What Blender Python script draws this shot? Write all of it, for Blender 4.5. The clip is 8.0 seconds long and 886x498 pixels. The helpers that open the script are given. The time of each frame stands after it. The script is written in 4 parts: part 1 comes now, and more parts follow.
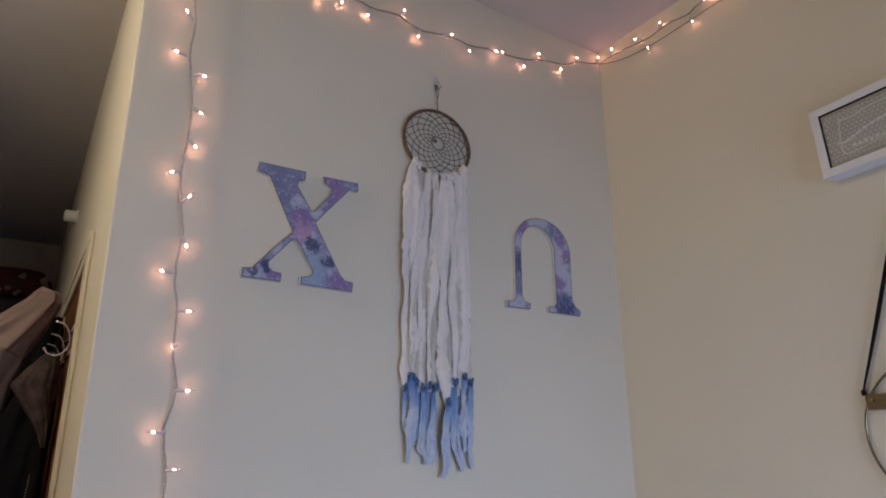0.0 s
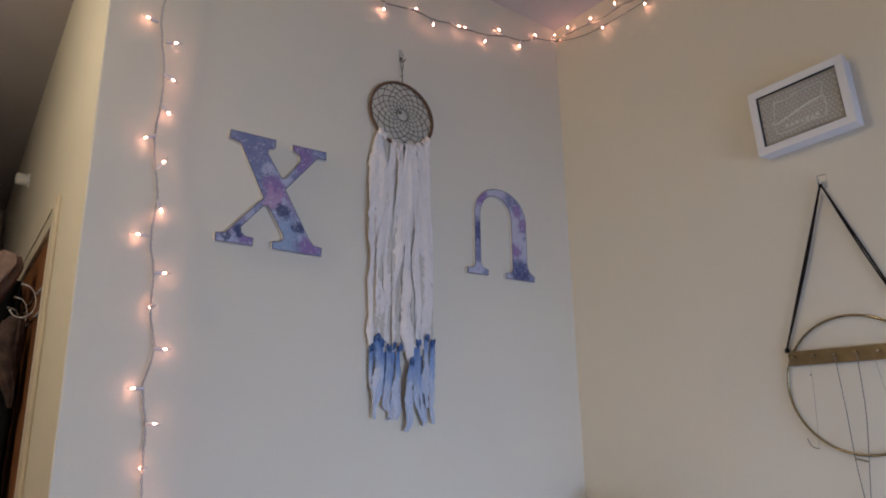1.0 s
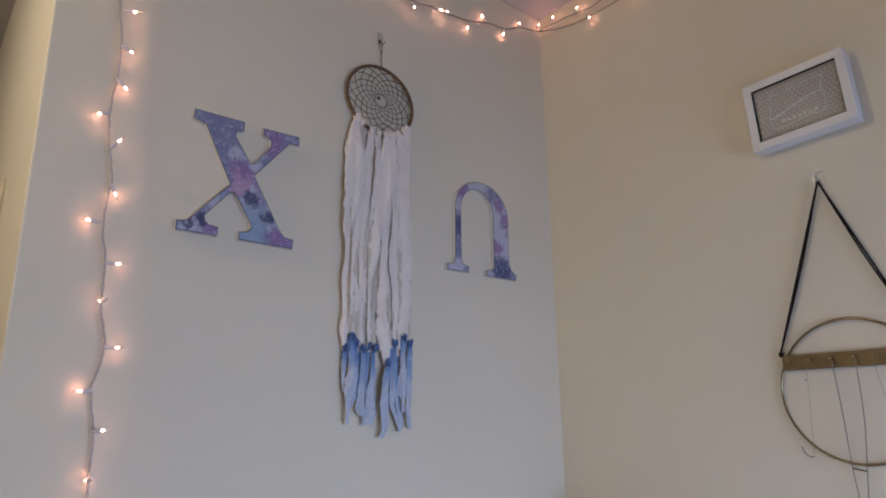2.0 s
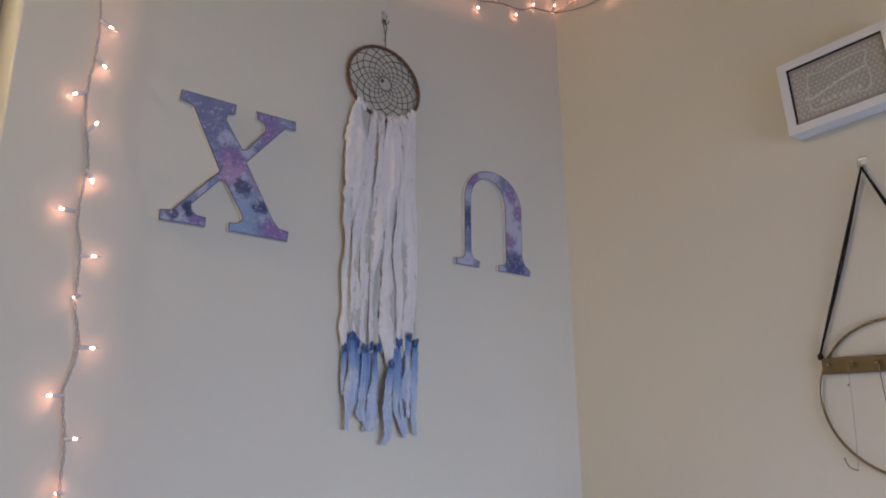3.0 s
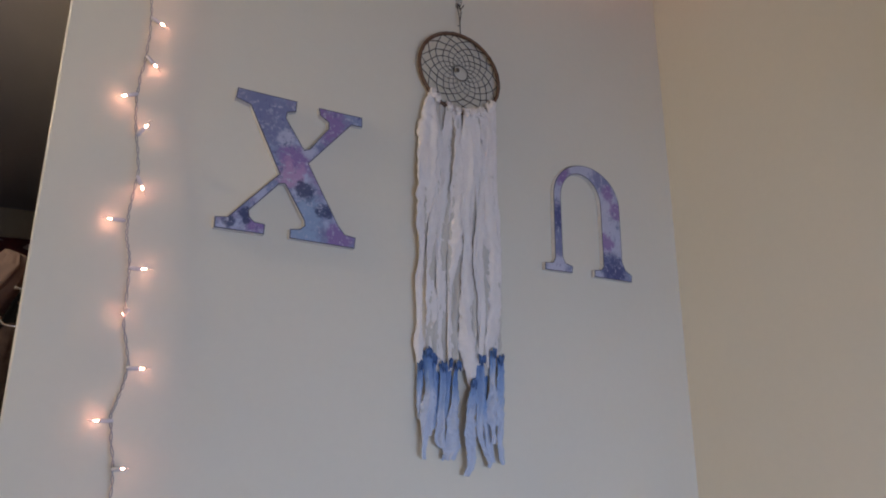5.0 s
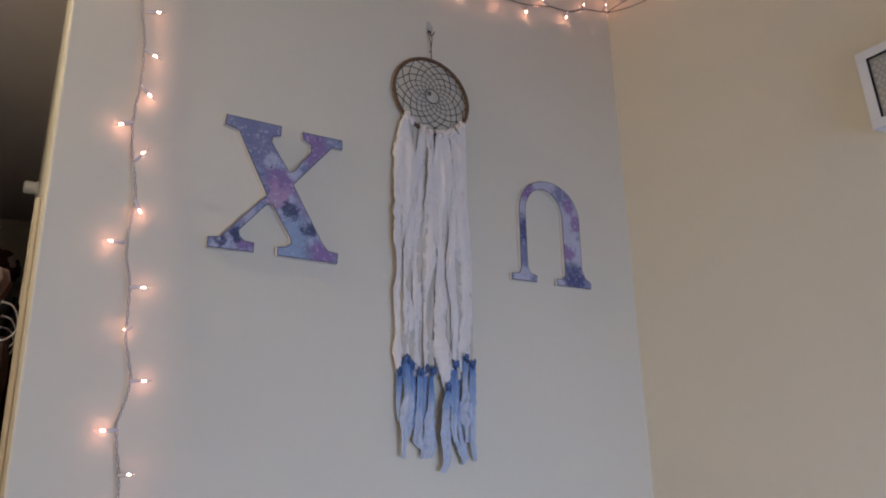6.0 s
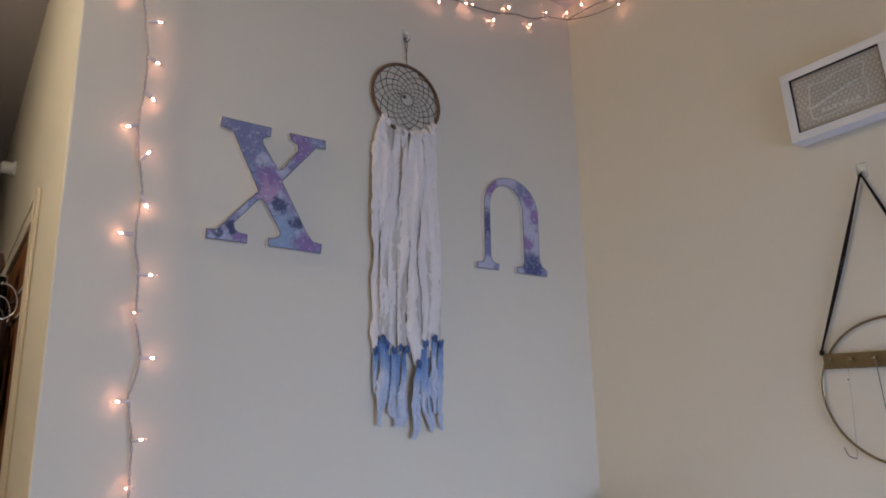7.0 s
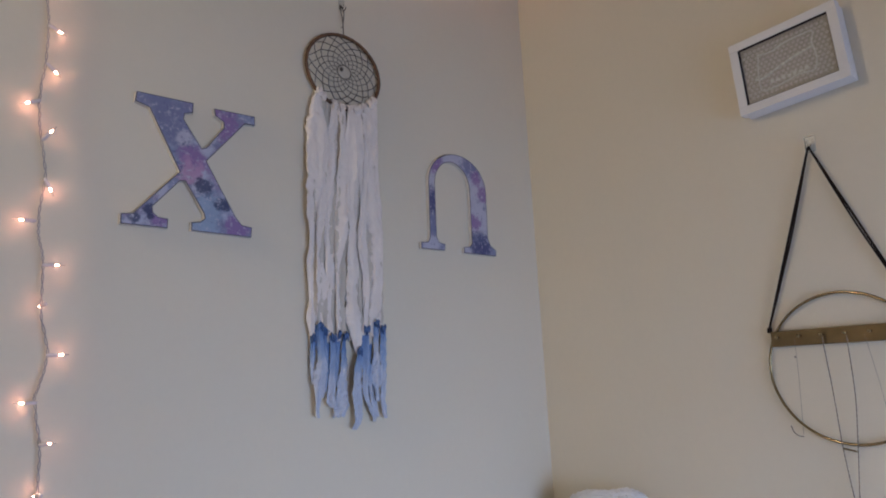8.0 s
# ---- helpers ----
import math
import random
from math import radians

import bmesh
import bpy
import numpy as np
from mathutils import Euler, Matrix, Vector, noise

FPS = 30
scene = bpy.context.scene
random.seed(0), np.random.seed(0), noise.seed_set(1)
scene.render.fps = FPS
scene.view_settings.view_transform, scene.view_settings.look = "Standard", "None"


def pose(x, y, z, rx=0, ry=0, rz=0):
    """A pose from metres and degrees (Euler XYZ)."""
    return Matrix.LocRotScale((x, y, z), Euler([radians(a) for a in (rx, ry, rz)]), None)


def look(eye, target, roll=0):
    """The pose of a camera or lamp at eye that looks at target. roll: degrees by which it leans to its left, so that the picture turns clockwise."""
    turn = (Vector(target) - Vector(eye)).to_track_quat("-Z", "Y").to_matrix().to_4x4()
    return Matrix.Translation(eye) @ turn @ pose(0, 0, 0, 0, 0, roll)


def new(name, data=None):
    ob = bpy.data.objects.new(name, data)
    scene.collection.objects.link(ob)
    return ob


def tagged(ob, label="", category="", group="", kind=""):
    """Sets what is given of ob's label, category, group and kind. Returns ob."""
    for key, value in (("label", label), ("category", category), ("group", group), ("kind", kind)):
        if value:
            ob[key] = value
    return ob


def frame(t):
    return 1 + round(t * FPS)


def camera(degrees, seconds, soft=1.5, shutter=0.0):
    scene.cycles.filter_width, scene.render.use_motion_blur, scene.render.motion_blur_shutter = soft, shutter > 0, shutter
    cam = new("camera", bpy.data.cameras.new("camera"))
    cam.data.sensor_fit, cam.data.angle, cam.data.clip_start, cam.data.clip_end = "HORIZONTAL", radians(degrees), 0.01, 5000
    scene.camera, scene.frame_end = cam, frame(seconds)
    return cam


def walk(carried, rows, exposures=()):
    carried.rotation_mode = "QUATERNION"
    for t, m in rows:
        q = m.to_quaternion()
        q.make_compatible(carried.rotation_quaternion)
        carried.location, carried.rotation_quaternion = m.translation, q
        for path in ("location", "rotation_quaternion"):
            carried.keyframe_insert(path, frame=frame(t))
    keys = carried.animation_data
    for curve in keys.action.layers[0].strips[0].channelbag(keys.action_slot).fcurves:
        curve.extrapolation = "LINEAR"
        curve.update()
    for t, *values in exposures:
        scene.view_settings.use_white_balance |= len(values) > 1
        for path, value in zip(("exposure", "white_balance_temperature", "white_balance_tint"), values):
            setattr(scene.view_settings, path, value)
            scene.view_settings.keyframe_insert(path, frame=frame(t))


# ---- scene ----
cam = camera(66.9, 8.0, soft=1.9)
PATH = [
    (0, (0.137, 0.04, 1.549), (1.186, 1.638, 2.134), -0.4),
    (0.3, (0.118, 0.034, 1.547), (1.215, 1.621, 2.075), -0.5),
    (0.5, (0.099, 0.024, 1.54), (1.237, 1.587, 2.051), -0.7),
    (1, (0.052, -0.008, 1.515), (1.238, 1.523, 2.014), -1.0),
    (1.5, (0.077, 0.029, 1.536), (1.289, 1.531, 2.062), -0.7),
    (1.7, (0.083, 0.066, 1.529), (1.32, 1.549, 2.048), -0.7),
    (2.8, (0.173, 0.16, 1.545), (1.447, 1.632, 2.004), -0.6),
    (3, (0.196, 0.189, 1.551), (1.422, 1.69, 2.041), -0.5),
    (3.2, (0.225, 0.219, 1.553), (1.384, 1.762, 2.076), -0.1),
    (3.5, (0.264, 0.257, 1.553), (1.337, 1.857, 2.09), 0.6),
    (4, (0.294, 0.295, 1.557), (1.219, 1.975, 2.123), 1.0),
    (4.5, (0.33, 0.311, 1.574), (1.231, 2.014, 2.112), 0.9),
    (5, (0.335, 0.315, 1.581), (1.317, 1.976, 2.106), 0.1),
    (5.2, (0.334, 0.303, 1.6), (1.341, 1.953, 2.114), -0.0),
    (6.3, (0.183, 0.189, 1.585), (1.309, 1.761, 2.095), -1.8),
    (6.5, (0.149, 0.154, 1.591), (1.305, 1.711, 2.081), -1.9),
    (7, (0.106, 0.096, 1.582), (1.298, 1.639, 2.028), -1.2),
    (7.5, (0.131, 0.072, 1.577), (1.339, 1.614, 1.982), -2.2),
    (7.8, (0.172, 0.090, 1.592), (1.409, 1.616, 1.969), -2.5),
    (8, (0.205, 0.114, 1.611), (1.482, 1.607, 1.982), -2.7),
]
walk(cam, [(t, look(eye, target, roll)) for t, eye, target, roll in PATH],
     exposures=[(0, -0.08), (0.5, -0.03), (1.5, -0.02), (3, 0.01), (3.5, 0.01), (4, -0.05), (4.5, -0.09), (5, -0.06), (6.5, -0.01), (8, -0.05)])

# ---- light ----
CEIL = 3.03          # ceiling height
WALL_Y = 1.60        # face of the long wall
WALL_X = 1.887       # face of the side wall
EDGE_X = 0.2895       # outer corner where the hallway begins
world = bpy.data.worlds.new("world")
scene.world = world
world.use_nodes = True
wn = world.node_tree.nodes
sky = wn.new("ShaderNodeTexSky")
sky.sky_type = "NISHITA"
sky.sun_disc = False
sky.sun_elevation = radians(35)
sky.sun_rotation = radians(200)
wn["Background"].inputs["Strength"].default_value = 0.06
world.node_tree.links.new(sky.outputs["Color"], wn["Background"].inputs["Color"])

WINDOW_W, WINDOW_H, WINDOW_X, WINDOW_Z = 1.5, 1.35, 1.02, 1.15
day = bpy.data.lights.new("window_daylight", "AREA")
day.shape, day.size, day.size_y = "RECTANGLE", WINDOW_W - 0.1, WINDOW_H - 0.1
day.energy, day.color = 51.5, (0.405, 0.593, 1.0)
day_ob = new("window_daylight", day)
day_ob.matrix_world = pose(WINDOW_X, -1.36, WINDOW_Z, 48, 0, 0)

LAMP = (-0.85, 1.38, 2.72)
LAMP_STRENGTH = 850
BULB_STRENGTH = 76.0


# ---- materials ----
def material(name, colour, rough=0.6, metal=0.0, vary=0.06, scale=8.0, bump=0.1, bump_scale=120.0, bump_depth=0.002, tint=None, spec=0.5, fine=60.0):
    """Base colour varied at two scales, with a fine relief."""
    m = bpy.data.materials.new(name)
    m.use_nodes = True
    nt = m.node_tree
    n, link = nt.nodes, nt.links.new
    b = n["Principled BSDF"]
    b.inputs["Roughness"].default_value = rough
    b.inputs["Metallic"].default_value = metal
    b.inputs["Specular IOR Level"].default_value = spec
    co = n.new("ShaderNodeTexCoord")
    big, small = n.new("ShaderNodeTexNoise"), n.new("ShaderNodeTexNoise")
    for tex, sc in ((big, scale), (small, fine)):
        tex.inputs["Scale"].default_value = sc
        tex.inputs["Detail"].default_value = 4
        link(co.outputs["Object"], tex.inputs["Vector"])
    mix = n.new("ShaderNodeMix")
    mix.data_type = "RGBA"
    t = tint or [c * (1 - 2.2 * vary) for c in colour]
    mix.inputs["A"].default_value = (*colour, 1)
    mix.inputs["B"].default_value = (*t, 1)
    add = n.new("ShaderNodeMath")
    add.operation = "MULTIPLY_ADD"
    link(small.outputs["Fac"], add.inputs[0])
    add.inputs[1].default_value = 0.45
    link(big.outputs["Fac"], add.inputs[2])
    ramp = n.new("ShaderNodeMapRange")
    ramp.inputs["From Min"].default_value = 0.45
    ramp.inputs["From Max"].default_value = 1.0
    link(add.outputs[0], ramp.inputs["Value"])
    link(ramp.outputs["Result"], mix.inputs["Factor"])
    link(mix.outputs["Result"], b.inputs["Base Color"])
    if bump:
        relief = n.new("ShaderNodeTexNoise")
        relief.inputs["Scale"].default_value = bump_scale
        relief.inputs["Detail"].default_value = 3
        link(co.outputs["Object"], relief.inputs["Vector"])
        bm_ = n.new("ShaderNodeBump")
        bm_.inputs["Strength"].default_value = bump
        bm_.inputs["Distance"].default_value = bump_depth
        link(relief.outputs["Fac"], bm_.inputs["Height"])
        link(bm_.outputs["Normal"], b.inputs["Normal"])
    return m


def glow(name, colour, strength):
    m = bpy.data.materials.new(name)
    m.use_nodes = True
    b = m.node_tree.nodes["Principled BSDF"]
    b.inputs["Base Color"].default_value = (*colour, 1)
    b.inputs["Emission Color"].default_value = (*colour, 1)
    b.inputs["Emission Strength"].default_value = strength
    return m


def glass(name, rough=0.05, ior=1.45):
    m = bpy.data.materials.new(name)
    m.use_nodes = True
    b = m.node_tree.nodes["Principled BSDF"]
    b.inputs["Transmission Weight"].default_value = 1.0
    b.inputs["Roughness"].default_value = rough
    b.inputs["IOR"].default_value = ior
    return m


def wood(name, light, dark, scale=3.0, rough=0.45):
    m = material(name, light, rough, 0, 0.1, 10, 0.15, 150, 0.001)
    nt = m.node_tree
    n, link = nt.nodes, nt.links.new
    co = n.new("ShaderNodeTexCoord")
    mp = n.new("ShaderNodeMapping")
    mp.inputs["Scale"].default_value = (scale * 8, scale * 8, scale * 0.4)
    link(co.outputs["Object"], mp.inputs["Vector"])
    w = n.new("ShaderNodeTexNoise")
    w.inputs["Scale"].default_value = 2.0
    w.inputs["Detail"].default_value = 6
    link(mp.outputs["Vector"], w.inputs["Vector"])
    cr = n.new("ShaderNodeValToRGB")
    cr.color_ramp.elements[0].position, cr.color_ramp.elements[0].color = 0.35, (*dark, 1)
    cr.color_ramp.elements[1].position, cr.color_ramp.elements[1].color = 0.68, (*light, 1)
    link(w.outputs["Fac"], cr.inputs["Fac"])
    link(cr.outputs["Color"], n["Principled BSDF"].inputs["Base Color"])
    return m


def watercolour(name, spots):
    """Blotchy periwinkle, violet and ink-blue wash."""
    m = material(name, (0.3, 0.33, 0.55), 0.55, 0, 0.1, 10, 0.08, 300, 0.0005)
    nt = m.node_tree
    n, link = nt.nodes, nt.links.new
    co = n.new("ShaderNodeTexCoord")

    def wash(scale, detail, lo, hi, offset, soft=0.6):
        mp = n.new("ShaderNodeMapping")
        mp.inputs["Location"].default_value = offset
        link(co.outputs["Object"], mp.inputs["Vector"])
        tx = n.new("ShaderNodeTexNoise")
        tx.inputs["Scale"].default_value = scale
        tx.inputs["Detail"].default_value = detail
        tx.inputs["Roughness"].default_value = soft
        link(mp.outputs["Vector"], tx.inputs["Vector"])
        mr = n.new("ShaderNodeMapRange")
        mr.inputs["From Min"].default_value = lo
        mr.inputs["From Max"].default_value = hi
        link(tx.outputs["Fac"], mr.inputs["Value"])
        return mr.outputs["Result"]

    def over(fac, below, colour):
        mx = n.new("ShaderNodeMix")
        mx.data_type = "RGBA"
        link(fac, mx.inputs["Factor"])
        if isinstance(below, tuple):
            mx.inputs["A"].default_value = (*below, 1)
        else:
            link(below, mx.inputs["A"])
        mx.inputs["B"].default_value = (*colour, 1)
        return mx.outputs["Result"]

    c = over(wash(9, 5, 0.42, 0.60, (3, 1, 2)), (0.27, 0.30, 0.44), (0.20, 0.20, 0.33))
    c = over(wash(12, 6, 0.52, 0.66, (7, 4, 1)), c, (0.33, 0.23, 0.38))
    c = over(wash(15, 5, 0.52, 0.62, (1, 9, 5)), c, (0.46, 0.47, 0.60))
    ragged = n.new("ShaderNodeTexNoise")
    ragged.inputs["Scale"].default_value = 38
    ragged.inputs["Detail"].default_value = 6
    ragged.inputs["Roughness"].default_value = 0.7
    link(co.outputs["Object"], ragged.inputs["Vector"])
    for x, z, size, colour in spots:
        away = n.new("ShaderNodeVectorMath")
        away.operation = "DISTANCE"
        link(co.outputs["Object"], away.inputs[0])
        away.inputs[1].default_value = (x, -0.012, z)
        edge = n.new("ShaderNodeMath")
        edge.operation = "MULTIPLY_ADD"
        link(ragged.outputs["Fac"], edge.inputs[0])
        edge.inputs[1].default_value = size * 2.6
        link(away.outputs["Value"], edge.inputs[2])
        mr = n.new("ShaderNodeMapRange")
        mr.inputs["From Min"].default_value = size * 2.5
        mr.inputs["From Max"].default_value = size * 2.05
        mr.inputs["To Max"].default_value = 0.85
        link(edge.outputs[0], mr.inputs["Value"])
        c = over(mr.outputs["Result"], c, colour)
    c = over(wash(34, 6, 0.63, 0.70, (5, 2, 8), 0.7), c, (0.09, 0.10, 0.20))
    c = over(wash(55, 5, 0.58, 0.70, (2, 6, 3), 0.75), c, (0.12, 0.12, 0.25))
    c = over(wash(70, 5, 0.54, 0.68, (8, 3, 6), 0.75), c, (0.52, 0.50, 0.60))
    link(c, n["Principled BSDF"].inputs["Base Color"])
    return m


def dyed(name):
    """Blue dip dye that fades towards the ends of the cloth."""
    m = material(name, (0.2, 0.3, 0.5), 0.85, 0, 0.05, 20, 0.2, 400, 0.0008)
    nt = m.node_tree
    n, link = nt.nodes, nt.links.new
    co = n.new("ShaderNodeTexCoord")
    sep = n.new("ShaderNodeSeparateXYZ")
    link(co.outputs["UV"], sep.inputs["Vector"])
    tx = n.new("ShaderNodeTexNoise")
    tx.inputs["Scale"].default_value = 26
    tx.inputs["Detail"].default_value = 4
    link(co.outputs["Object"], tx.inputs["Vector"])
    info = n.new("ShaderNodeObjectInfo")
    a = n.new("ShaderNodeMath")
    a.operation = "MULTIPLY_ADD"
    link(tx.outputs["Fac"], a.inputs[0])
    a.inputs[1].default_value = 0.45
    link(sep.outputs["Y"], a.inputs[2])
    b = n.new("ShaderNodeMath")
    b.operation = "MULTIPLY_ADD"
    link(info.outputs["Random"], b.inputs[0])
    b.inputs[1].default_value = 0.25
    link(a.outputs[0], b.inputs[2])
    cr = n.new("ShaderNodeValToRGB")
    els = cr.color_ramp.elements
    els[0].position, els[0].color = 0.30, (0.045, 0.095, 0.28, 1)
    els[1].position, els[1].color = 1.0, (0.55, 0.58, 0.68, 1)
    e = els.new(0.50)
    e.color = (0.13, 0.235, 0.47, 1)
    e = els.new(0.74)
    e.color = (0.31, 0.405, 0.60, 1)
    e = els.new(0.90)
    e.color = (0.42, 0.49, 0.64, 1)
    link(b.outputs[0], cr.inputs["Fac"])
    link(cr.outputs["Color"], n["Principled BSDF"].inputs["Base Color"])
    return m


def lets_light_through(m, share):
    """Thin woven cloth: part of the light passes through it."""
    n, link = m.node_tree.nodes, m.node_tree.links.new
    b, out = n["Principled BSDF"], n["Material Output"]
    tr, mix = n.new("ShaderNodeBsdfTranslucent"), n.new("ShaderNodeMixShader")
    link(b.inputs["Base Color"].links[0].from_socket, tr.inputs["Color"])
    mix.inputs["Fac"].default_value = share
    link(b.outputs["BSDF"], mix.inputs[1])
    link(tr.outputs["BSDF"], mix.inputs[2])
    link(mix.outputs["Shader"], out.inputs["Surface"])


PAINT = material("cream_wall_paint", (0.77, 0.688, 0.555), 0.75, 0, 0.02, 1.3, 0.12, 260, 0.0012, spec=0.3)
CEILING_PAINT = material("ceiling_paint", (0.66, 0.60, 0.60), 0.85, 0, 0.02, 1.5, 0.15, 200, 0.0015, spec=0.2)
TRIM_PAINT = material("cream_gloss_trim", (0.78, 0.68, 0.53), 0.4, 0, 0.03, 6, 0.05, 60, 0.001)
FLOOR_MAT = wood("floor_boards", (0.32, 0.2, 0.11), (0.2, 0.12, 0.06), 1.0)
DOOR_WOOD = wood("stained_door_wood", (0.30, 0.125, 0.05), (0.14, 0.05, 0.02), 2.5, 0.8)
DOOR_WOOD.node_tree.nodes["Principled BSDF"].inputs["Specular IOR Level"].default_value = 0.1
DARK_WOOD = wood("dark_wood", (0.06, 0.035, 0.025), (0.025, 0.015, 0.012), 2.5, 0.5)
VIOLET, PINKISH, NAVY, INK = (0.27, 0.15, 0.35), (0.48, 0.28, 0.44), (0.022, 0.032, 0.10), (0.05, 0.06, 0.18)
PALE, SKY, SLATE = (0.52, 0.50, 0.60), (0.29, 0.37, 0.52), (0.19, 0.20, 0.34)
WASH_CHI = watercolour("watercolour_wash", [(0.117, 0.243, 0.06, SLATE), (0.06, 0.28, 0.035, SLATE), (0.131, 0.214, 0.02, PALE), (0.178, 0.047, 0.05, SKY), (0.162, 0.005, 0.035, SKY),
                                            (0.15, 0.169, 0.032, VIOLET), (0.142, 0.136, 0.030, PINKISH), (0.254, 0.019, 0.032, VIOLET), (0.217, 0.261, 0.045, VIOLET), (0.182, 0.196, 0.018, PALE),
                                            (0.085, 0.082, 0.022, PALE), (0.078, 0.016, 0.02, VIOLET), (0.172, 0.105, 0.021, NAVY), (0.22, 0.068, 0.018, NAVY), (0.027, 0.014, 0.014, NAVY), (0.056, 0.04, 0.013, NAVY), (0.06, 0.022, 0.008, NAVY)])
WASH_ETA = watercolour("watercolour_wash", [(0.132, 0.296, 0.06, PALE), (0.227, 0.164, 0.06, PALE), (0.225, 0.215, 0.05, PALE), (0.235, 0.11, 0.05, PALE), (0.045, 0.212, 0.035, PALE), (0.038, 0.012, 0.035, PALE), (0.17, 0.008, 0.03, PALE), (0.071, 0.264, 0.030, VIOLET), (0.211, 0.276, 0.040, SLATE),
                                            (0.229, 0.241, 0.024, VIOLET), (0.259, 0.194, 0.028, VIOLET), (0.217, 0.099, 0.026, VIOLET), (0.236, 0.031, 0.042, INK), (0.051, 0.143, 0.040, INK), (0.046, 0.075, 0.03, SLATE)])
LETTER_WOOD = material("pale_letter_wood", (0.74, 0.69, 0.66), 0.6, 0, 0.08, 30, 0.15, 200)
LETTER_EDGE = material("letter_grey_edge", (0.13, 0.12, 0.15), 0.6, 0, 0.1, 30, 0.1, 200)
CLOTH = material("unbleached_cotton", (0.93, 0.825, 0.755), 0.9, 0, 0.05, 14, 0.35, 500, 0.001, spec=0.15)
# ecru back strips, toned down to put shade into the gaps between strips
CLOTH_BACK = material("ecru_cotton_shaded", (0.74, 0.65, 0.55), 0.9, 0, 0.06, 14, 0.35, 500, 0.001, spec=0.15)
DYED = dyed("blue_dip_dye")
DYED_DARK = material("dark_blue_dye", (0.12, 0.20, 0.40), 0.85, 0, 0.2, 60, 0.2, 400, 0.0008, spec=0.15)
for cloth in (CLOTH, CLOTH_BACK, DYED):
    lets_light_through(cloth, 0.04)
HOOP = material("brown_suede_wrap", (0.17, 0.085, 0.045), 0.75, 0, 0.15, 40, 0.5, 260, 0.001)
SINEW = material("brown_sinew", (0.06, 0.036, 0.026), 0.7, 0, 0.1, 30, 0)
BEAD = material("dark_bead", (0.1, 0.075, 0.06), 0.3, 0, 0.1, 60, 0)
WIRE = material("fairy_light_wire", (0.40, 0.36, 0.36), 0.45, 0, 0.08, 30, 0)
WIRE_DARK = material("fairy_light_wire_dark", (0.13, 0.10, 0.10), 0.45, 0, 0.08, 30, 0)
SOCKET = material("clear_grey_socket", (0.72, 0.66, 0.68), 0.25, 0, 0.05, 60, 0)
BULB = glow("warm_bulb", (1.0, 0.46, 0.33), BULB_STRENGTH)
TIP = glass("bulb_glass_tip")
FRAME_PAINT = material("white_frame_paint", (0.785, 0.755, 0.75), 0.45, 0, 0.02, 12, 0.05, 120, 0.0008)
PAPER = material("taupe_paper", (0.38, 0.33, 0.29), 0.9, 0, 0.05, 20, 0.1, 300)
PRINT = material("pale_print", (0.52, 0.47, 0.43), 0.9, 0, 0.04, 20, 0)
LACE = material("white_lace", (0.66, 0.62, 0.58), 0.9, 0, 0.05, 60, 0.3, 500, 0.001)
BRASS = material("aged_brass", (0.36, 0.275, 0.15), 0.2, 0.95, 0.12, 18, 0.08, 120, 0.0006)
BRASS_BAR = material("brushed_brass", (0.21, 0.15, 0.078), 0.42, 0.85, 0.15, 22, 0.12, 160, 0.0006)
LEATHER_AND_SHADE = material("black_leather_and_shade", (0.022, 0.013, 0.010), 0.85, 0, 0.1, 40, 0.3, 300, 0.0006, spec=0.15)
SILVER = material("silver_chain", (0.21, 0.165, 0.13), 0.45, 0.25, 0.06, 60, 0)
CHROME = material("chrome", (0.82, 0.83, 0.86), 0.12, 1.0, 0.03, 20, 0)
CLEAR = glass("clear_plastic", 0.08, 1.42)
PLASTIC = material("white_plastic", (0.78, 0.77, 0.76), 0.45, 0, 0.02, 20, 0)
TAN = material("tan_rose_cloth", (0.30, 0.205, 0.175), 0.85, 0, 0.06, 9, 0.3, 260, 0.0012, spec=0.15)
SUEDE = material("brown_suede", (0.118, 0.08, 0.069), 0.95, 0, 0.2, 22, 0.5, 180, 0.002, tint=(0.046, 0.031, 0.028), spec=0.1)
BLACK = material("black_cloth", (0.010, 0.009, 0.010), 0.9, 0, 0.1, 20, 0.3, 260, 0.0012, spec=0.1)
RED = material("red_floral_cloth", (0.17, 0.022, 0.028), 0.85, 0, 0.2, 12, 0.2, 200, 0.001, tint=(0.05, 0.02, 0.03))
PINK = material("pink_flower_print", (0.42, 0.30, 0.30), 0.85, 0, 0.1, 30, 0)
OCHRE = material("ochre_box_card", (0.36, 0.21, 0.07), 0.8, 0, 0.1, 8, 0)
GREY = material("grey_cloth", (0.07, 0.07, 0.075), 0.9, 0, 0.1, 8, 0.3, 200)
FLEECE = material("white_fleece", (0.88, 0.86, 0.87), 0.95, 0, 0.04, 20, 0.8, 160, 0.004, spec=0.1)
SHEET = material("pale_bedding", (0.66, 0.65, 0.68), 0.9, 0, 0.04, 6, 0.3, 200, 0.001)
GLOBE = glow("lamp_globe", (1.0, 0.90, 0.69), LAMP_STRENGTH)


# ---- mesh helpers ----
def finish(name, bm, mat, smooth=False):
    bmesh.ops.recalc_face_normals(bm, faces=bm.faces)
    me = bpy.data.meshes.new(name)
    bm.to_mesh(me)
    bm.free()
    me.materials.append(mat)
    if smooth:
        for p in me.polygons:
            p.use_smooth = True
    return me


def part(name, bm, mat, parent, label="", smooth=False):
    ob = new(name, finish(name, bm, mat, smooth))
    ob.parent = parent
    if label:
        ob["label"] = label
    return ob


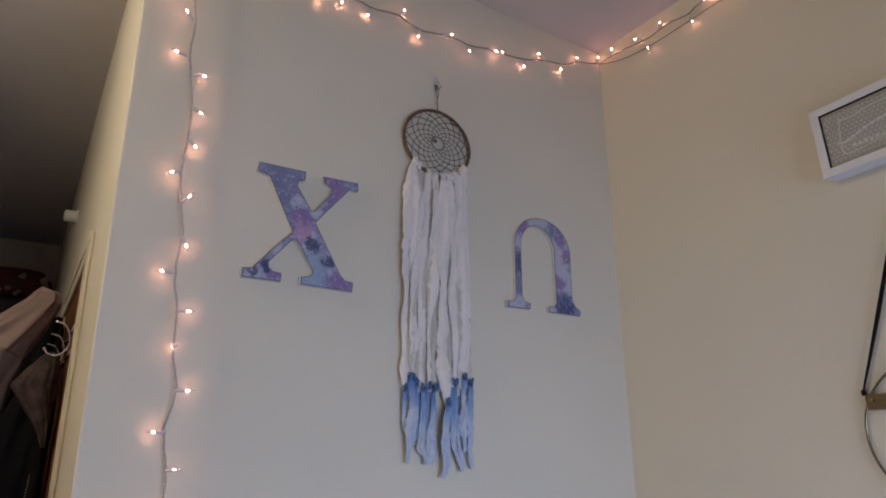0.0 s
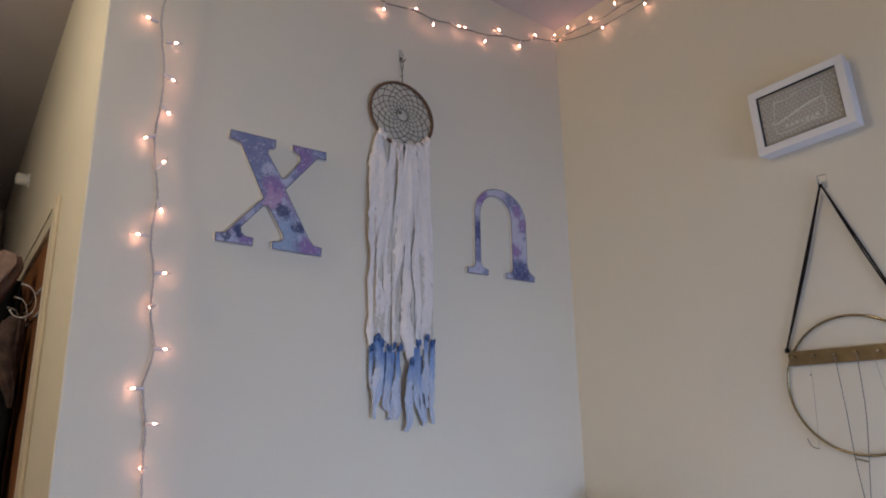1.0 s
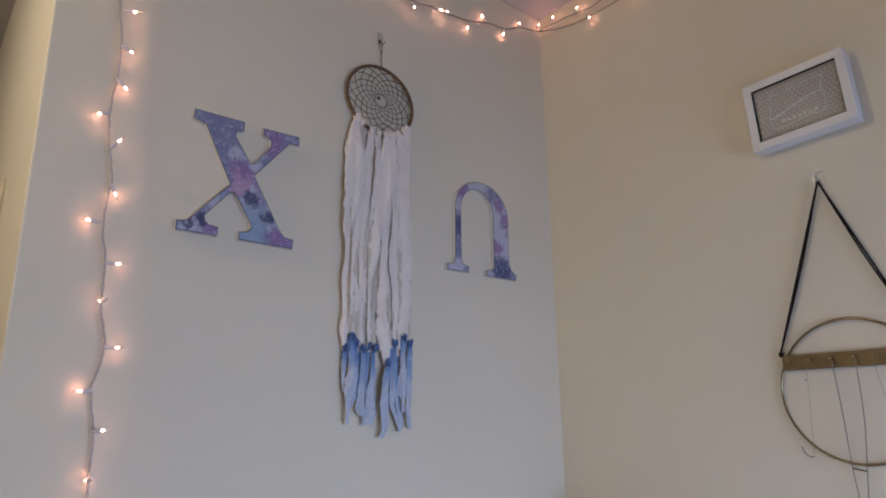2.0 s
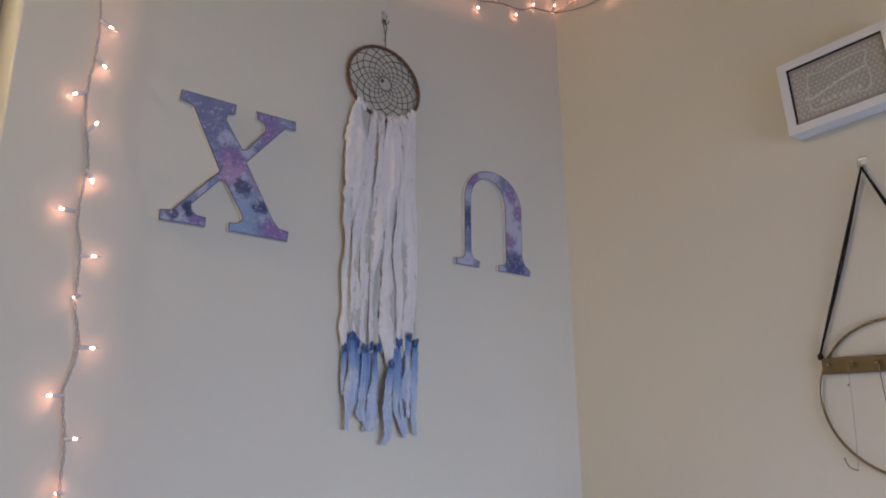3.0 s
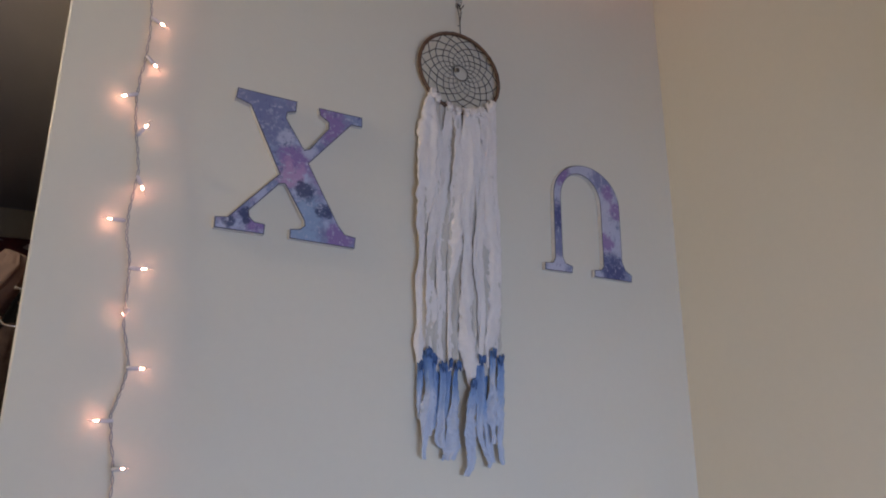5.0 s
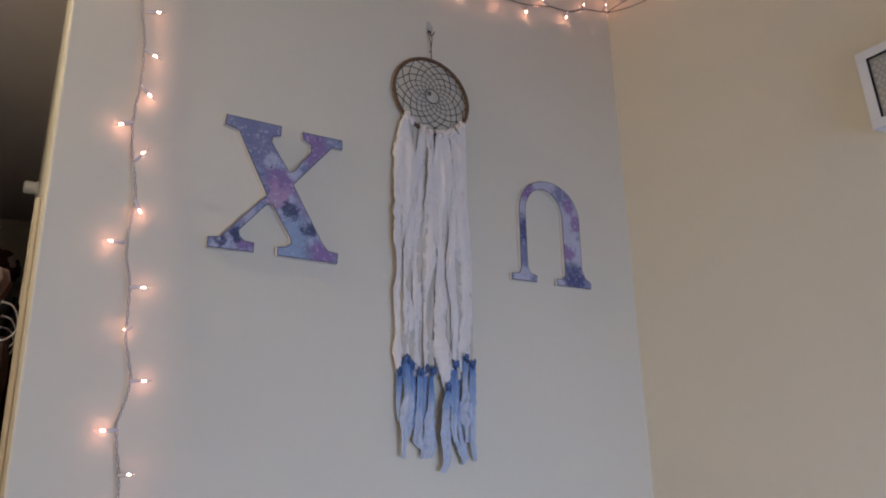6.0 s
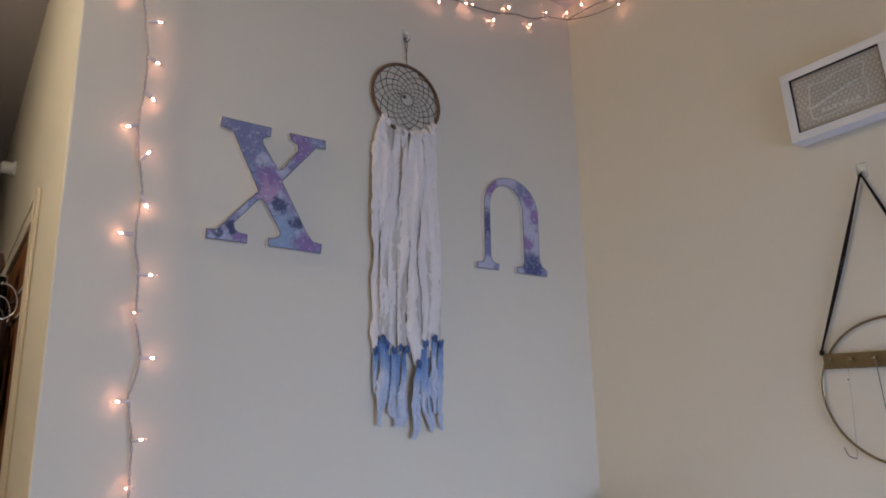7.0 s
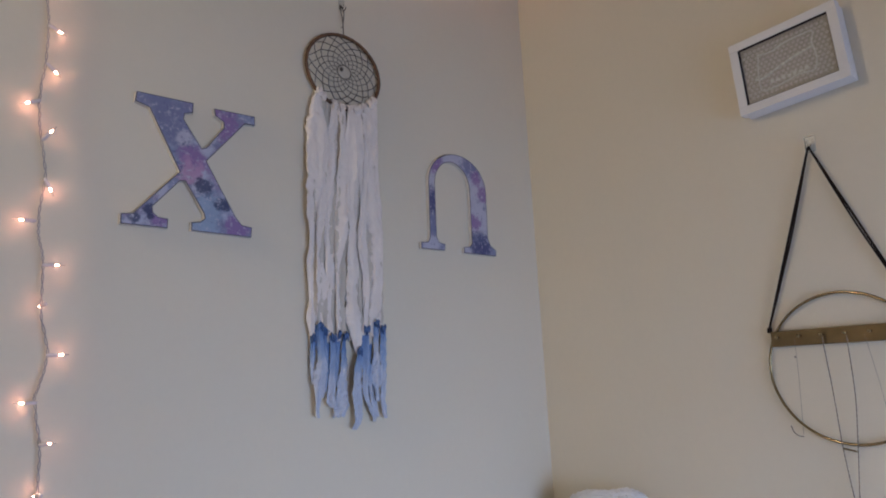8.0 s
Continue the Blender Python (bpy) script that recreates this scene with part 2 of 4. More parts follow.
def thing(name, at, label, category, group="", kind="", m=None):
    ob = new(name)
    ob.empty_display_size = 0.05
    ob.matrix_world = m if m is not None else pose(*at)
    return tagged(ob, label, category, group, kind)


def solid(name, bm, mat, label, category, kind="structure", smooth=False, m=None):
    ob = new(name, finish(name, bm, mat, smooth))
    if m is not None:
        ob.matrix_world = m
    return tagged(ob, label, category, "", kind)


def box(x0, x1, y0, y1, z0, z1, bevel=0.0, bm=None, segments=2):
    own = bm if bm is not None else bmesh.new()
    made = bmesh.ops.create_cube(own, size=1.0)["verts"]
    bmesh.ops.scale(own, vec=(x1 - x0, y1 - y0, z1 - z0), verts=made)
    bmesh.ops.translate(own, vec=((x0 + x1) / 2, (y0 + y1) / 2, (z0 + z1) / 2), verts=made)
    if bevel:
        edges = {e for v in made for e in v.link_edges}
        bmesh.ops.bevel(own, geom=list(edges), offset=bevel, segments=segments, affect="EDGES", profile=0.5)
    return own


def tube(points, radius, sides=8, bm=None, closed=False):
    """A round tube along points; radius may be a number or a list."""
    own = bm if bm is not None else bmesh.new()
    pts = [Vector(p) for p in points]
    k = len(pts)
    rings, normal = [], None
    for i, p in enumerate(pts):
        a = pts[i - 1] if (i or closed) else p
        b = pts[(i + 1) % k] if (i < k - 1 or closed) else p
        d = (b - a).normalized()
        if normal is None:
            normal = d.orthogonal().normalized()
        normal = (normal - d * normal.dot(d)).normalized()
        side = d.cross(normal)
        r = radius[i] if isinstance(radius, (list, tuple)) else radius
        rings.append([own.verts.new(p + r * (math.cos(q) * normal + math.sin(q) * side)) for q in (2 * math.pi * j / sides for j in range(sides))])
    for i in range(k if closed else k - 1):
        r0, r1 = rings[i], rings[(i + 1) % k]
        for j in range(sides):
            own.faces.new((r0[j], r0[(j + 1) % sides], r1[(j + 1) % sides], r1[j]))
    if not closed:
        own.faces.new(rings[0][::-1])
        own.faces.new(rings[-1])
    return own


def spline(keys, count):
    """A smooth line of count points through the keys."""
    pts = [Vector(p) for p in keys]
    out, n = [], len(pts) - 1
    for i in range(count):
        u = i / (count - 1) * n
        k = min(int(u), n - 1)
        f = u - k
        p0, p1, p2, p3 = pts[max(k - 1, 0)], pts[k], pts[k + 1], pts[min(k + 2, n)]
        out.append(0.5 * ((2 * p1) + (p2 - p0) * f + (2 * p0 - 5 * p1 + 4 * p2 - p3) * f * f + (3 * p1 - p0 - 3 * p2 + p3) * f ** 3))
    return out


def lathe(profile, sides=16, bm=None, m=None):
    """A turned shape: profile of (radius, height), round z."""
    own = bm if bm is not None else bmesh.new()
    m = m if m is not None else Matrix.Identity(4)
    rings = []
    for r, h in profile:
        rings.append([own.verts.new(m @ Vector((max(r, 1e-5) * math.cos(q), max(r, 1e-5) * math.sin(q), h))) for q in (2 * math.pi * j / sides for j in range(sides))])
    for a, b in zip(rings, rings[1:]):
        for j in range(sides):
            own.faces.new((a[j], a[(j + 1) % sides], b[(j + 1) % sides], b[j]))
    own.faces.new(rings[0][::-1])
    own.faces.new(rings[-1])
    return own


def prism(outline, y0, y1, bevel=0.0):
    """An outline of (x, z) made solid from y0 (front) to y1 (back)."""
    bm = bmesh.new()
    front = [bm.verts.new((x, y0, z)) for x, z in outline]
    back = [bm.verts.new((x, y1, z)) for x, z in outline]
    f = bm.faces.new(front)
    bm.faces.new(back[::-1])
    n = len(outline)
    for i in range(n):
        bm.faces.new((front[i], back[i], back[(i + 1) % n], front[(i + 1) % n]))
    if bevel:
        bmesh.ops.bevel(bm, geom=list(f.edges), offset=bevel, segments=2, affect="EDGES", profile=0.5)
    bm.normal_update()
    bmesh.ops.triangulate(bm, faces=[g for g in bm.faces if len(g.verts) > 4])
    return bm


def inset(outline, d):
    """The outline drawn in by d (outline anticlockwise or clockwise)."""
    n = len(outline)
    area = sum(outline[i][0] * outline[(i + 1) % n][1] - outline[(i + 1) % n][0] * outline[i][1] for i in range(n))
    sgn = 1 if area > 0 else -1
    out = []
    for i in range(n):
        p, a, b = Vector(outline[i]), Vector(outline[i - 1]), Vector(outline[(i + 1) % n])
        d0, d1 = (p - a).normalized(), (b - p).normalized()
        n0, n1 = sgn * Vector((-d0.y, d0.x)), sgn * Vector((-d1.y, d1.x))
        h = (n0 + n1)
        h = h / max(h.length_squared / 2, 0.5)
        out.append(tuple(p + h * d))
    return out


# ---- room ----
ROOM_W, ROOM_S, HALL_W, HALL_N = -2.3, -1.4, -0.75, 5.5
solid("floor", box(ROOM_W - 0.2, WALL_X + 0.2, ROOM_S - 0.2, HALL_N + 0.2, -0.1, 0.0), FLOOR_MAT, "brown wooden floor of the bedroom and hallway", "floor")
solid("ceiling", box(ROOM_W - 0.2, WALL_X + 0.2, ROOM_S - 0.2, HALL_N + 0.2, CEIL, CEIL + 0.1), CEILING_PAINT, "off-white painted ceiling, plain and matt", "ceiling")
solid("wall_north", box(EDGE_X, WALL_X + 0.12, WALL_Y, WALL_Y + 0.12, 0.0, CEIL, 0.004), PAINT, "cream painted wall behind the hanging letters", "wall")
solid("wall_east", box(WALL_X, WALL_X + 0.12, ROOM_S, WALL_Y, 0.0, CEIL), PAINT, "cream painted side wall with frame and jewellery ring", "wall")
solid("wall_west", box(ROOM_W - 0.12, ROOM_W, ROOM_S, WALL_Y + 0.12, 0.0, CEIL), PAINT, "cream painted wall of the bedroom", "wall")
solid("wall_north_west", box(ROOM_W, HALL_W, WALL_Y, WALL_Y + 0.12, 0.0, CEIL), PAINT, "cream painted wall beside the hallway opening", "wall")
solid("wall_hall_west", box(HALL_W - 0.12, HALL_W, WALL_Y + 0.12, HALL_N, 0.0, CEIL), PAINT, "cream painted hallway wall in shade", "wall")
solid("wall_hall_north", box(HALL_W - 0.12, 0.62, HALL_N, HALL_N + 0.12, 0.0, CEIL), PAINT, "cream painted end wall of the dim hallway", "wall")

bm = bmesh.new()
wx0, wx1, wz0, wz1 = WINDOW_X - WINDOW_W / 2, WINDOW_X + WINDOW_W / 2, WINDOW_Z - WINDOW_H / 2, WINDOW_Z + WINDOW_H / 2
box(ROOM_W, wx0, ROOM_S - 0.12, ROOM_S, 0, CEIL, bm=bm)
box(wx1, WALL_X, ROOM_S - 0.12, ROOM_S, 0, CEIL, bm=bm)
box(wx0, wx1, ROOM_S - 0.12, ROOM_S, 0, wz0, bm=bm)
box(wx0, wx1, ROOM_S - 0.12, ROOM_S, wz1, CEIL, bm=bm)
solid("wall_south", bm, PAINT, "cream painted wall with the window opening", "wall")
bm = bmesh.new()
for a in ((wx0, wx0 + 0.05, wz0, wz1), (wx1 - 0.05, wx1, wz0, wz1), (wx0 + 0.05, wx1 - 0.05, wz0, wz0 + 0.05), (wx0 + 0.05, wx1 - 0.05, wz1 - 0.05, wz1)):
    box(a[0], a[1], ROOM_S - 0.09, ROOM_S - 0.04, a[2], a[3], 0.004, bm=bm)
solid("window_1", bm, FRAME_PAINT, "white painted window frame set in the wall", "window")

# the hallway wall runs off at a slight angle; s along it, o out of it
HALL = Matrix.Translation((EDGE_X, WALL_Y, 0)) @ Matrix.Rotation(radians(90 - 1.25), 4, "Z")
DOOR0, DOOR1, DOOR_TOP = 0.55, 1.45, 2.08
bm = bmesh.new()
box(0.12, DOOR0, -0.12, 0.0, 0, CEIL, bm=bm)
box(DOOR1, 3.95, -0.12, 0.0, 0, CEIL, bm=bm)
box(DOOR0, DOOR1, -0.12, 0.0, DOOR_TOP, CEIL, bm=bm)
solid("wall_hall_east", bm, PAINT, "cream painted hallway wall with a brown door", "wall", m=HALL)


def casing(name, s0, s1, z0, z1, upright):
    bm = box(s0, s1, 0.0005, 0.010, z0, z1, 0.003)
    if upright:
        box(s0 + 0.012, s0 + 0.026, 0.010, 0.0135, z0, z1, 0.002, bm=bm)
    else:
        box(s0, s1, 0.010, 0.0135, z1 - 0.026, z1 - 0.012, 0.002, bm=bm)
    return solid(name, bm, TRIM_PAINT, "cream gloss moulded door casing", "trim", m=HALL)


casing("trim_1", DOOR0 - 0.105, DOOR0, 0.0, DOOR_TOP + 0.07, True)
casing("trim_2", DOOR1, DOOR1 + 0.07, 0.0, DOOR_TOP + 0.07, True)
casing("trim_3", DOOR0, DOOR1, DOOR_TOP, DOOR_TOP + 0.07, False)

door = thing("door_1", (0, 0, 0), "closed brown stained wooden door hung with coats", "door", kind="structure", m=HALL)
bm = box(DOOR0 + 0.004, DOOR1 - 0.004, -0.040, -0.001, 0.008, DOOR_TOP - 0.004, 0.003)
part("door_leaf", bm, DOOR_WOOD, door)
for z0, z1 in ((0.22, 0.95), (1.08, 1.9)):
    for s0 in (DOOR0 + 0.1, DOOR0 + 0.42):
        bm = box(s0, s0 + 0.25, -0.001, 0.003, z0, z1, 0.003)
        part("panel", bm, DOOR_WOOD, door)

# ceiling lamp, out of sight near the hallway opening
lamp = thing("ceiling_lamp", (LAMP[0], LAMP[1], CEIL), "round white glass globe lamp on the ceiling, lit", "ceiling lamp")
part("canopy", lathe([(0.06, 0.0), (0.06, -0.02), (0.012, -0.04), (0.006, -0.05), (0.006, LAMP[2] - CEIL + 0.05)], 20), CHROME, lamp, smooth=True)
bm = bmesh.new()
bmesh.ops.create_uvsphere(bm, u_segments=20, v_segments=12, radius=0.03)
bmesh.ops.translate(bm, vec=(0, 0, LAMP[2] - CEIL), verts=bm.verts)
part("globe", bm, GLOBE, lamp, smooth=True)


# ---- letters ----
def letter(name, outline, x, z, wash, label):
    """A flat wooden letter, outline in centimetres from its lower left corner."""
    shape = [(u / 100, v / 100) for u, v in outline]
    ob = thing(name, (x, WALL_Y - 0.001, z), label, "wall letter", "Greek letters on the wall")
    part("letter_body", prism(shape, -0.011, 0.0), LETTER_WOOD, ob, "pale wooden edges")
    part("outline", prism(inset(shape, 0.0003), -0.0118, -0.0109), LETTER_EDGE, ob, "dark grey outline")
    part("painted_face", prism(inset(shape, 0.0024), -0.0124, -0.0112), wash, ob, "blue and violet watercolour wash")
    return ob


CHI = [(2.2, 30.2), (14.7, 30.3), (14.6, 27.8), (12.8, 27.2), (12.6, 25.9), (16.8, 19.7), (17.9, 20.1), (21.9, 25.7), (21.8, 27.2), (19.8, 28.3), (19.5, 30.1),
       (29.7, 30.3), (29.8, 27.9), (27.2, 27.8), (18.0, 16.8), (25.2, 4.3), (26.7, 2.6), (29.2, 2.3), (29.0, -0.2), (14.8, 0.0), (14.8, 2.0), (16.8, 2.3),
       (17.8, 3.2), (17.6, 4.3), (13.2, 11.3), (12.1, 11.1), (6.4, 4.5), (6.6, 3.3), (7.6, 2.4), (9.8, 2.2), (9.7, 0.0), (0.0, 0.0), (0.0, 2.3), (2.4, 2.6), (11.9, 13.3), (5.0, 27.0), (1.9, 27.8)]
letter("letter_chi", CHI, 0.580, 1.955, WASH_CHI, "flat wooden letter X in blue and violet watercolour")


def arc(cx, cy, rx, ry, a0, a1, count):
    return [(cx + rx * math.cos(radians(a0 + (a1 - a0) * i / (count - 1))), cy + ry * math.sin(radians(a0 + (a1 - a0) * i / (count - 1)))) for i in range(count)]


ETA = [(0, 0), (0, 1.9), (2.6, 2.2), (3.4, 3.5)]
ETA += arc(15.4, 20.6, 11.7, 10.2, 180, 0, 23)
ETA += [(26.9, 5.4), (27.9, 3.2), (30.2, 1.9), (29.9, 0), (16.5, 0), (16.6, 1.9), (19.0, 2.2), (19.9, 3.3)]
ETA += arc(13.1, 20.0, 6.95, 7.9, 0, 180, 21)
ETA += [(6.0, 4.1), (6.8, 2.5), (9.2, 2.0), (8.9, 0.1)]
letter("letter_eta", ETA, 1.384, 1.972, WASH_ETA, "flat wooden n-shaped letter in blue and violet watercolour")


# ---- dream catcher ----
DX, DZ, RX, DR = 1.1368, 2.4455, 0.1163, 0.1075   # the hoop is a little wider than high
catcher = thing("dream_catcher", (DX, WALL_Y - 0.012, DZ), "round brown dream catcher with white and blue cloth strips", "dream catcher")
ring = [(RX * math.cos(q), 0, DR * math.sin(q)) for q in (2 * math.pi * i / 72 for i in range(72))]
bm = tube(ring, [0.0048 + 0.0005 * math.sin(i * 2.6) for i in range(72)], 8, closed=True)
part("hoop", bm, HOOP, catcher, "hoop wrapped in brown suede cord", True)
# the net: each row ties half a step on from the one outside it
KNOTS, ROWS_ = 15, 8
radii = [DR * (0.985 - 0.80 * (k / ROWS_) ** 0.86) for k in range(ROWS_ + 1)]


def knot(k, i):
    a = 2 * math.pi * (i + k / 2) / KNOTS + 0.12 * math.sin(k * 1.3 + i * 2.1) / (k + 2)
    r = radii[k] * (1 + (0.025 * math.sin(i * 3.7 + k) if k else 0))
    return Vector((r * math.cos(a) * RX / DR, -0.001, r * math.sin(a)))


for k in range(ROWS_):
    bm = bmesh.new()
    zig = []
    for i in range(KNOTS):
        zig += [knot(k, i), knot(k + 1, i)]
    tube(zig, 0.0013 if k < 4 else 0.0010, 5, bm, closed=True)
    part("net_thread", bm, SINEW, catcher)
part("net_eye", tube([(radii[-1] * math.cos(q) * RX / DR, -0.001, radii[-1] * math.sin(q)) for q in (2 * math.pi * i / 24 for i in range(24))], 0.0011, 5, closed=True), SINEW, catcher)
bm = bmesh.new()
bmesh.ops.create_uvsphere(bm, u_segments=10, v_segments=8, radius=0.0055)
bmesh.ops.scale(bm, vec=(1, 0.8, 1.15), verts=bm.verts)
bmesh.ops.translate(bm, vec=(-0.009, -0.002, 0.006), verts=bm.verts)
part("bead", bm, BEAD, catcher, "small dark bead in the centre", True)
# hanging loop
cord = spline([(0.001, 0, DR), (0.0, 0.001, 0.153), (-0.005, 0.002, 0.183), (-0.002, 0.008, 0.205), (0.006, 0.004, 0.183), (0.001, 0.001, 0.151)], 30)
bm = tube(cord, 0.0013, 6)
tube(spline([(0.001, 0, 0.143), (-0.002, -0.002, 0.135), (-0.008, -0.003, 0.131)], 6), 0.0012, 5, bm)
tube(spline([(0.0, 0, 0.183), (0.006, -0.003, 0.190), (0.010, -0.003, 0.199)], 6), 0.0016, 5, bm)
part("hanging_cord", bm, SINEW, catcher, "thin brown cord tied in a knot", True)


def ribbon(points, widths, curl, seed, thick=0.0009, across=9, fray=0.0, v_end=1.0, crease=1.0):
    """A torn strip of cloth down points: curled across, uneven along its edges."""
    rnd = random.Random(seed)
    bm = bmesh.new()
    uv = bm.loops.layers.uv.new("UVMap")
    n = len(points)
    ph = [rnd.uniform(0, 6.28) for _ in range(9)]
    front, back = [], []
    run, torn_l, torn_r = 0.0, 0.0, 0.0
    for i, p in enumerate(points):
        if i:
            run += (Vector(p) - Vector(points[i - 1])).length
        w = widths[i]
        torn_l = 0.6 * torn_l + rnd.uniform(-fray, fray)
        torn_r = 0.6 * torn_r + rnd.uniform(-fray, fray)
        wl = w * (0.5 + 0.16 * noise.noise(Vector((run * 22, seed * 3.1, 0))) + 0.08 * noise.noise(Vector((run * 70, seed * 1.7, 5))) + torn_l)
        wr = w * (0.5 + 0.16 * noise.noise(Vector((run * 22, seed * 2.3, 9))) + 0.08 * noise.noise(Vector((run * 70, seed * 4.9, 2))) + torn_r)
        turn = curl * math.sin(11 * run + ph[4]) + 0.3 * curl * math.sin(29 * run + ph[5])
        lean = 0.30 * math.sin(13 * run + ph[6])
        rf, rb = [], []
        for j in range(across):
            u = j / (across - 1)
            x = -wl + (wl + wr) * u
            bow = crease * w * (0.09 * math.sin(math.pi * u) + 0.07 * math.sin(7 * u + 9 * run + ph[7]) + 0.11 * noise.noise(Vector((u * 3, run * 40, seed))) + 0.09 * noise.noise(Vector((u * 7, run * 110, seed + 3))) + lean * (u - 0.5))
            q = Vector((x * math.cos(turn), -bow - x * math.sin(turn) * 0.6, 0)) + Vector(p)
            if i == 0 or i == n - 1:
                q.z += rnd.uniform(-0.10, 0.10) * w
            rf.append(bm.verts.new(q + Vector((0, -thick / 2, 0))))
            rb.append(bm.verts.new(q + Vector((0, thick / 2, 0))))
        front.append(rf)
        back.append(rb)

    def face(vs, coords):
        f = bm.faces.new(vs)
        for lp, c in zip(f.loops, coords):
            lp[uv].uv = c

    for i in range(n - 1):
        v0, v1 = v_end * i / (n - 1), v_end * (i + 1) / (n - 1)
        for j in range(across - 1):
            u0, u1 = j / (across - 1), (j + 1) / (across - 1)
            cs = ((u0, v0), (u1, v0), (u1, v1), (u0, v1))
            face((front[i][j], front[i][j + 1], front[i + 1][j + 1], front[i + 1][j]), cs)
            face((back[i][j + 1], back[i][j], back[i + 1][j], back[i + 1][j + 1]), cs)
        for j in (0, across - 1):
            face((front[i][j], front[i + 1][j], back[i + 1][j], back[i][j]), ((0, v0), (0, v1), (0, v1), (0, v0)))
    for j in range(across - 1):
        for i in (0, n - 1):
            face((front[i][j], back[i][j], back[i][j + 1], front[i][j + 1]), ((0, v_end * i / (n - 1)),) * 4)
    return bm


rnd = random.Random(11)
strip_seed = iter(range(20, 200))


def along(keys, depth, count):
    """Centre line and widths through keys of (across, height, width) in millimetres."""
    line = spline([(x / 1000, 0.62 * (depth + 2.0 * math.sin(i * 1.9 + depth)) / 1000, z / 1000) for i, (x, z, w) in enumerate(keys)], count)
    widths = [p.x / 1000 for p in spline([(w, 0, 0) for x, z, w in keys], count)]
    return line, [max(0.004, w) for w in widths]


def hang_strip(keys, depth):
    """A torn white strip looped over the hoop with a knot and hanging down."""
    seed = next(strip_seed)
    x = keys[0][0] / 1000 * (0.86 if keys[0][0] < -60 else 0.95)
    top = Vector((x, 0, -DR * math.sqrt(1 - (x / RX) ** 2) + 0.003))
    line, widths = along([(x * 1000, top.z * 1000 + 4, keys[0][2] * 0.7)] + keys, depth, 150)
    part("cloth_strip", ribbon(line, widths, 0.16, seed, 0.0008, 11, 0.045, crease=0.65), CLOTH, catcher, smooth=True)
    bm = bmesh.new()
    for side in (-1, 1):
        turn = [(side * 0.0035, 0.006, -0.004), (side * 0.0045, 0.003, 0.006), (side * 0.0045, -0.005, 0.005), (side * 0.003, -0.008, -0.006), (side * 0.001, -0.006, -0.016)]
        tube(spline([top + Vector(o) for o in turn], 12), [0.0046 + 0.0010 * math.sin(i * 2.3 + seed + side) for i in range(12)], 8, bm)
    tube([top + Vector((-0.008, -0.007, -0.007)), top + Vector((0.0, -0.011, -0.008)), top + Vector((0.008, -0.007, -0.006))], [0.0028, 0.0046, 0.0028], 8, bm)
    for v in bm.verts:
        v.co += 0.002 * noise.noise_vector(v.co * 170 + Vector((seed, 0, 0)))
    part("cloth_knot", bm, CLOTH, catcher, smooth=True)


def dyed_end(keys, depth, fade):
    """A dip-dyed end, gathered at its top; fade: how far the dye runs out to white."""
    seed = next(strip_seed)
    line, widths = along(keys, depth, 90)
    part("dyed_strip", ribbon(line, widths, 0.12, seed, 0.001, 13, 0.045, 1.75 * fade, 1.2), DYED, catcher, "cotton strip end dip-dyed blue", True)
    x, z, w = keys[0]
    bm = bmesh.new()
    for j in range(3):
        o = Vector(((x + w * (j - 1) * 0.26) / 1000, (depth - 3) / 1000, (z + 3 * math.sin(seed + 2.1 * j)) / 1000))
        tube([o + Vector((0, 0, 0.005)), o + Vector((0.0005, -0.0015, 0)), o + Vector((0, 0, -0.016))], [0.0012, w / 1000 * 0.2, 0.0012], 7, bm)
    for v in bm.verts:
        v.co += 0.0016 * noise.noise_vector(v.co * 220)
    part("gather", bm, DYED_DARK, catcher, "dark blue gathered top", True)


hang_strip([(-94, -108, 22), (-89, -136, 41), (-94, -181, 53), (-97, -282, 50), (-101, -352, 48), (-109, -420, 25), (-109, -447, 20), (-108, -486, 13), (-112, -545, 20), (-113, -601, 14), (-112, -645, 11), (-113, -675, 21), (-110, -723, 11)], -9)
hang_strip([(-80, -111, 16), (-64, -203, 19), (-66, -275, 14), (-70, -346, 21), (-81, -416, 27), (-87, -483, 15), (-85, -522, 20), (-83, -573, 29), (-81, -623, 27), (-88, -661, 14), (-86, -716, 28)], -5)
hang_strip([(-36, -130, 23), (-39, -183, 35), (-47, -271, 31), (-55, -343, 28), (-59, -412, 21), (-57, -479, 27), (-56, -544, 27), (-55, -596, 23), (-57, -640, 15), (-61, -671, 11), (-54, -738, 23)], -3)
hang_strip([(-12, -128, 26), (-7, -175, 29), (-8, -263, 39), (-11, -335, 38), (-18, -406, 37), (-23, -461, 37), (-27, -502, 27), (-33, -542, 13), (-35, -607, 10), (-32, -669, 18), (-28, -737, 20)], -6)
hang_strip([(33, -113, 30), (32, -166, 40), (38, -224, 40), (47, -281, 33), (49, -324, 20), (43, -396, 16), (39, -452, 22), (43, -506, 25), (50, -559, 21), (48, -599, 14), (47, -651, 9), (40, -721, 15)], -7)
hang_strip([(14, -128, 23), (12, -200, 33), (14, -288, 36), (10, -374, 29), (15, -428, 25), (13, -470, 25), (8, -511, 34), (6, -564, 37), (5, -616, 37), (9, -666, 43), (15, -716, 33), (22, -771, 13)], -10)
hang_strip([(46, -112, 20), (31, -255, 26), (23, -399, 19), (22, -455, 16), (25, -509, 22), (27, -561, 22), (25, -614, 9), (31, -715, 12)], 0)
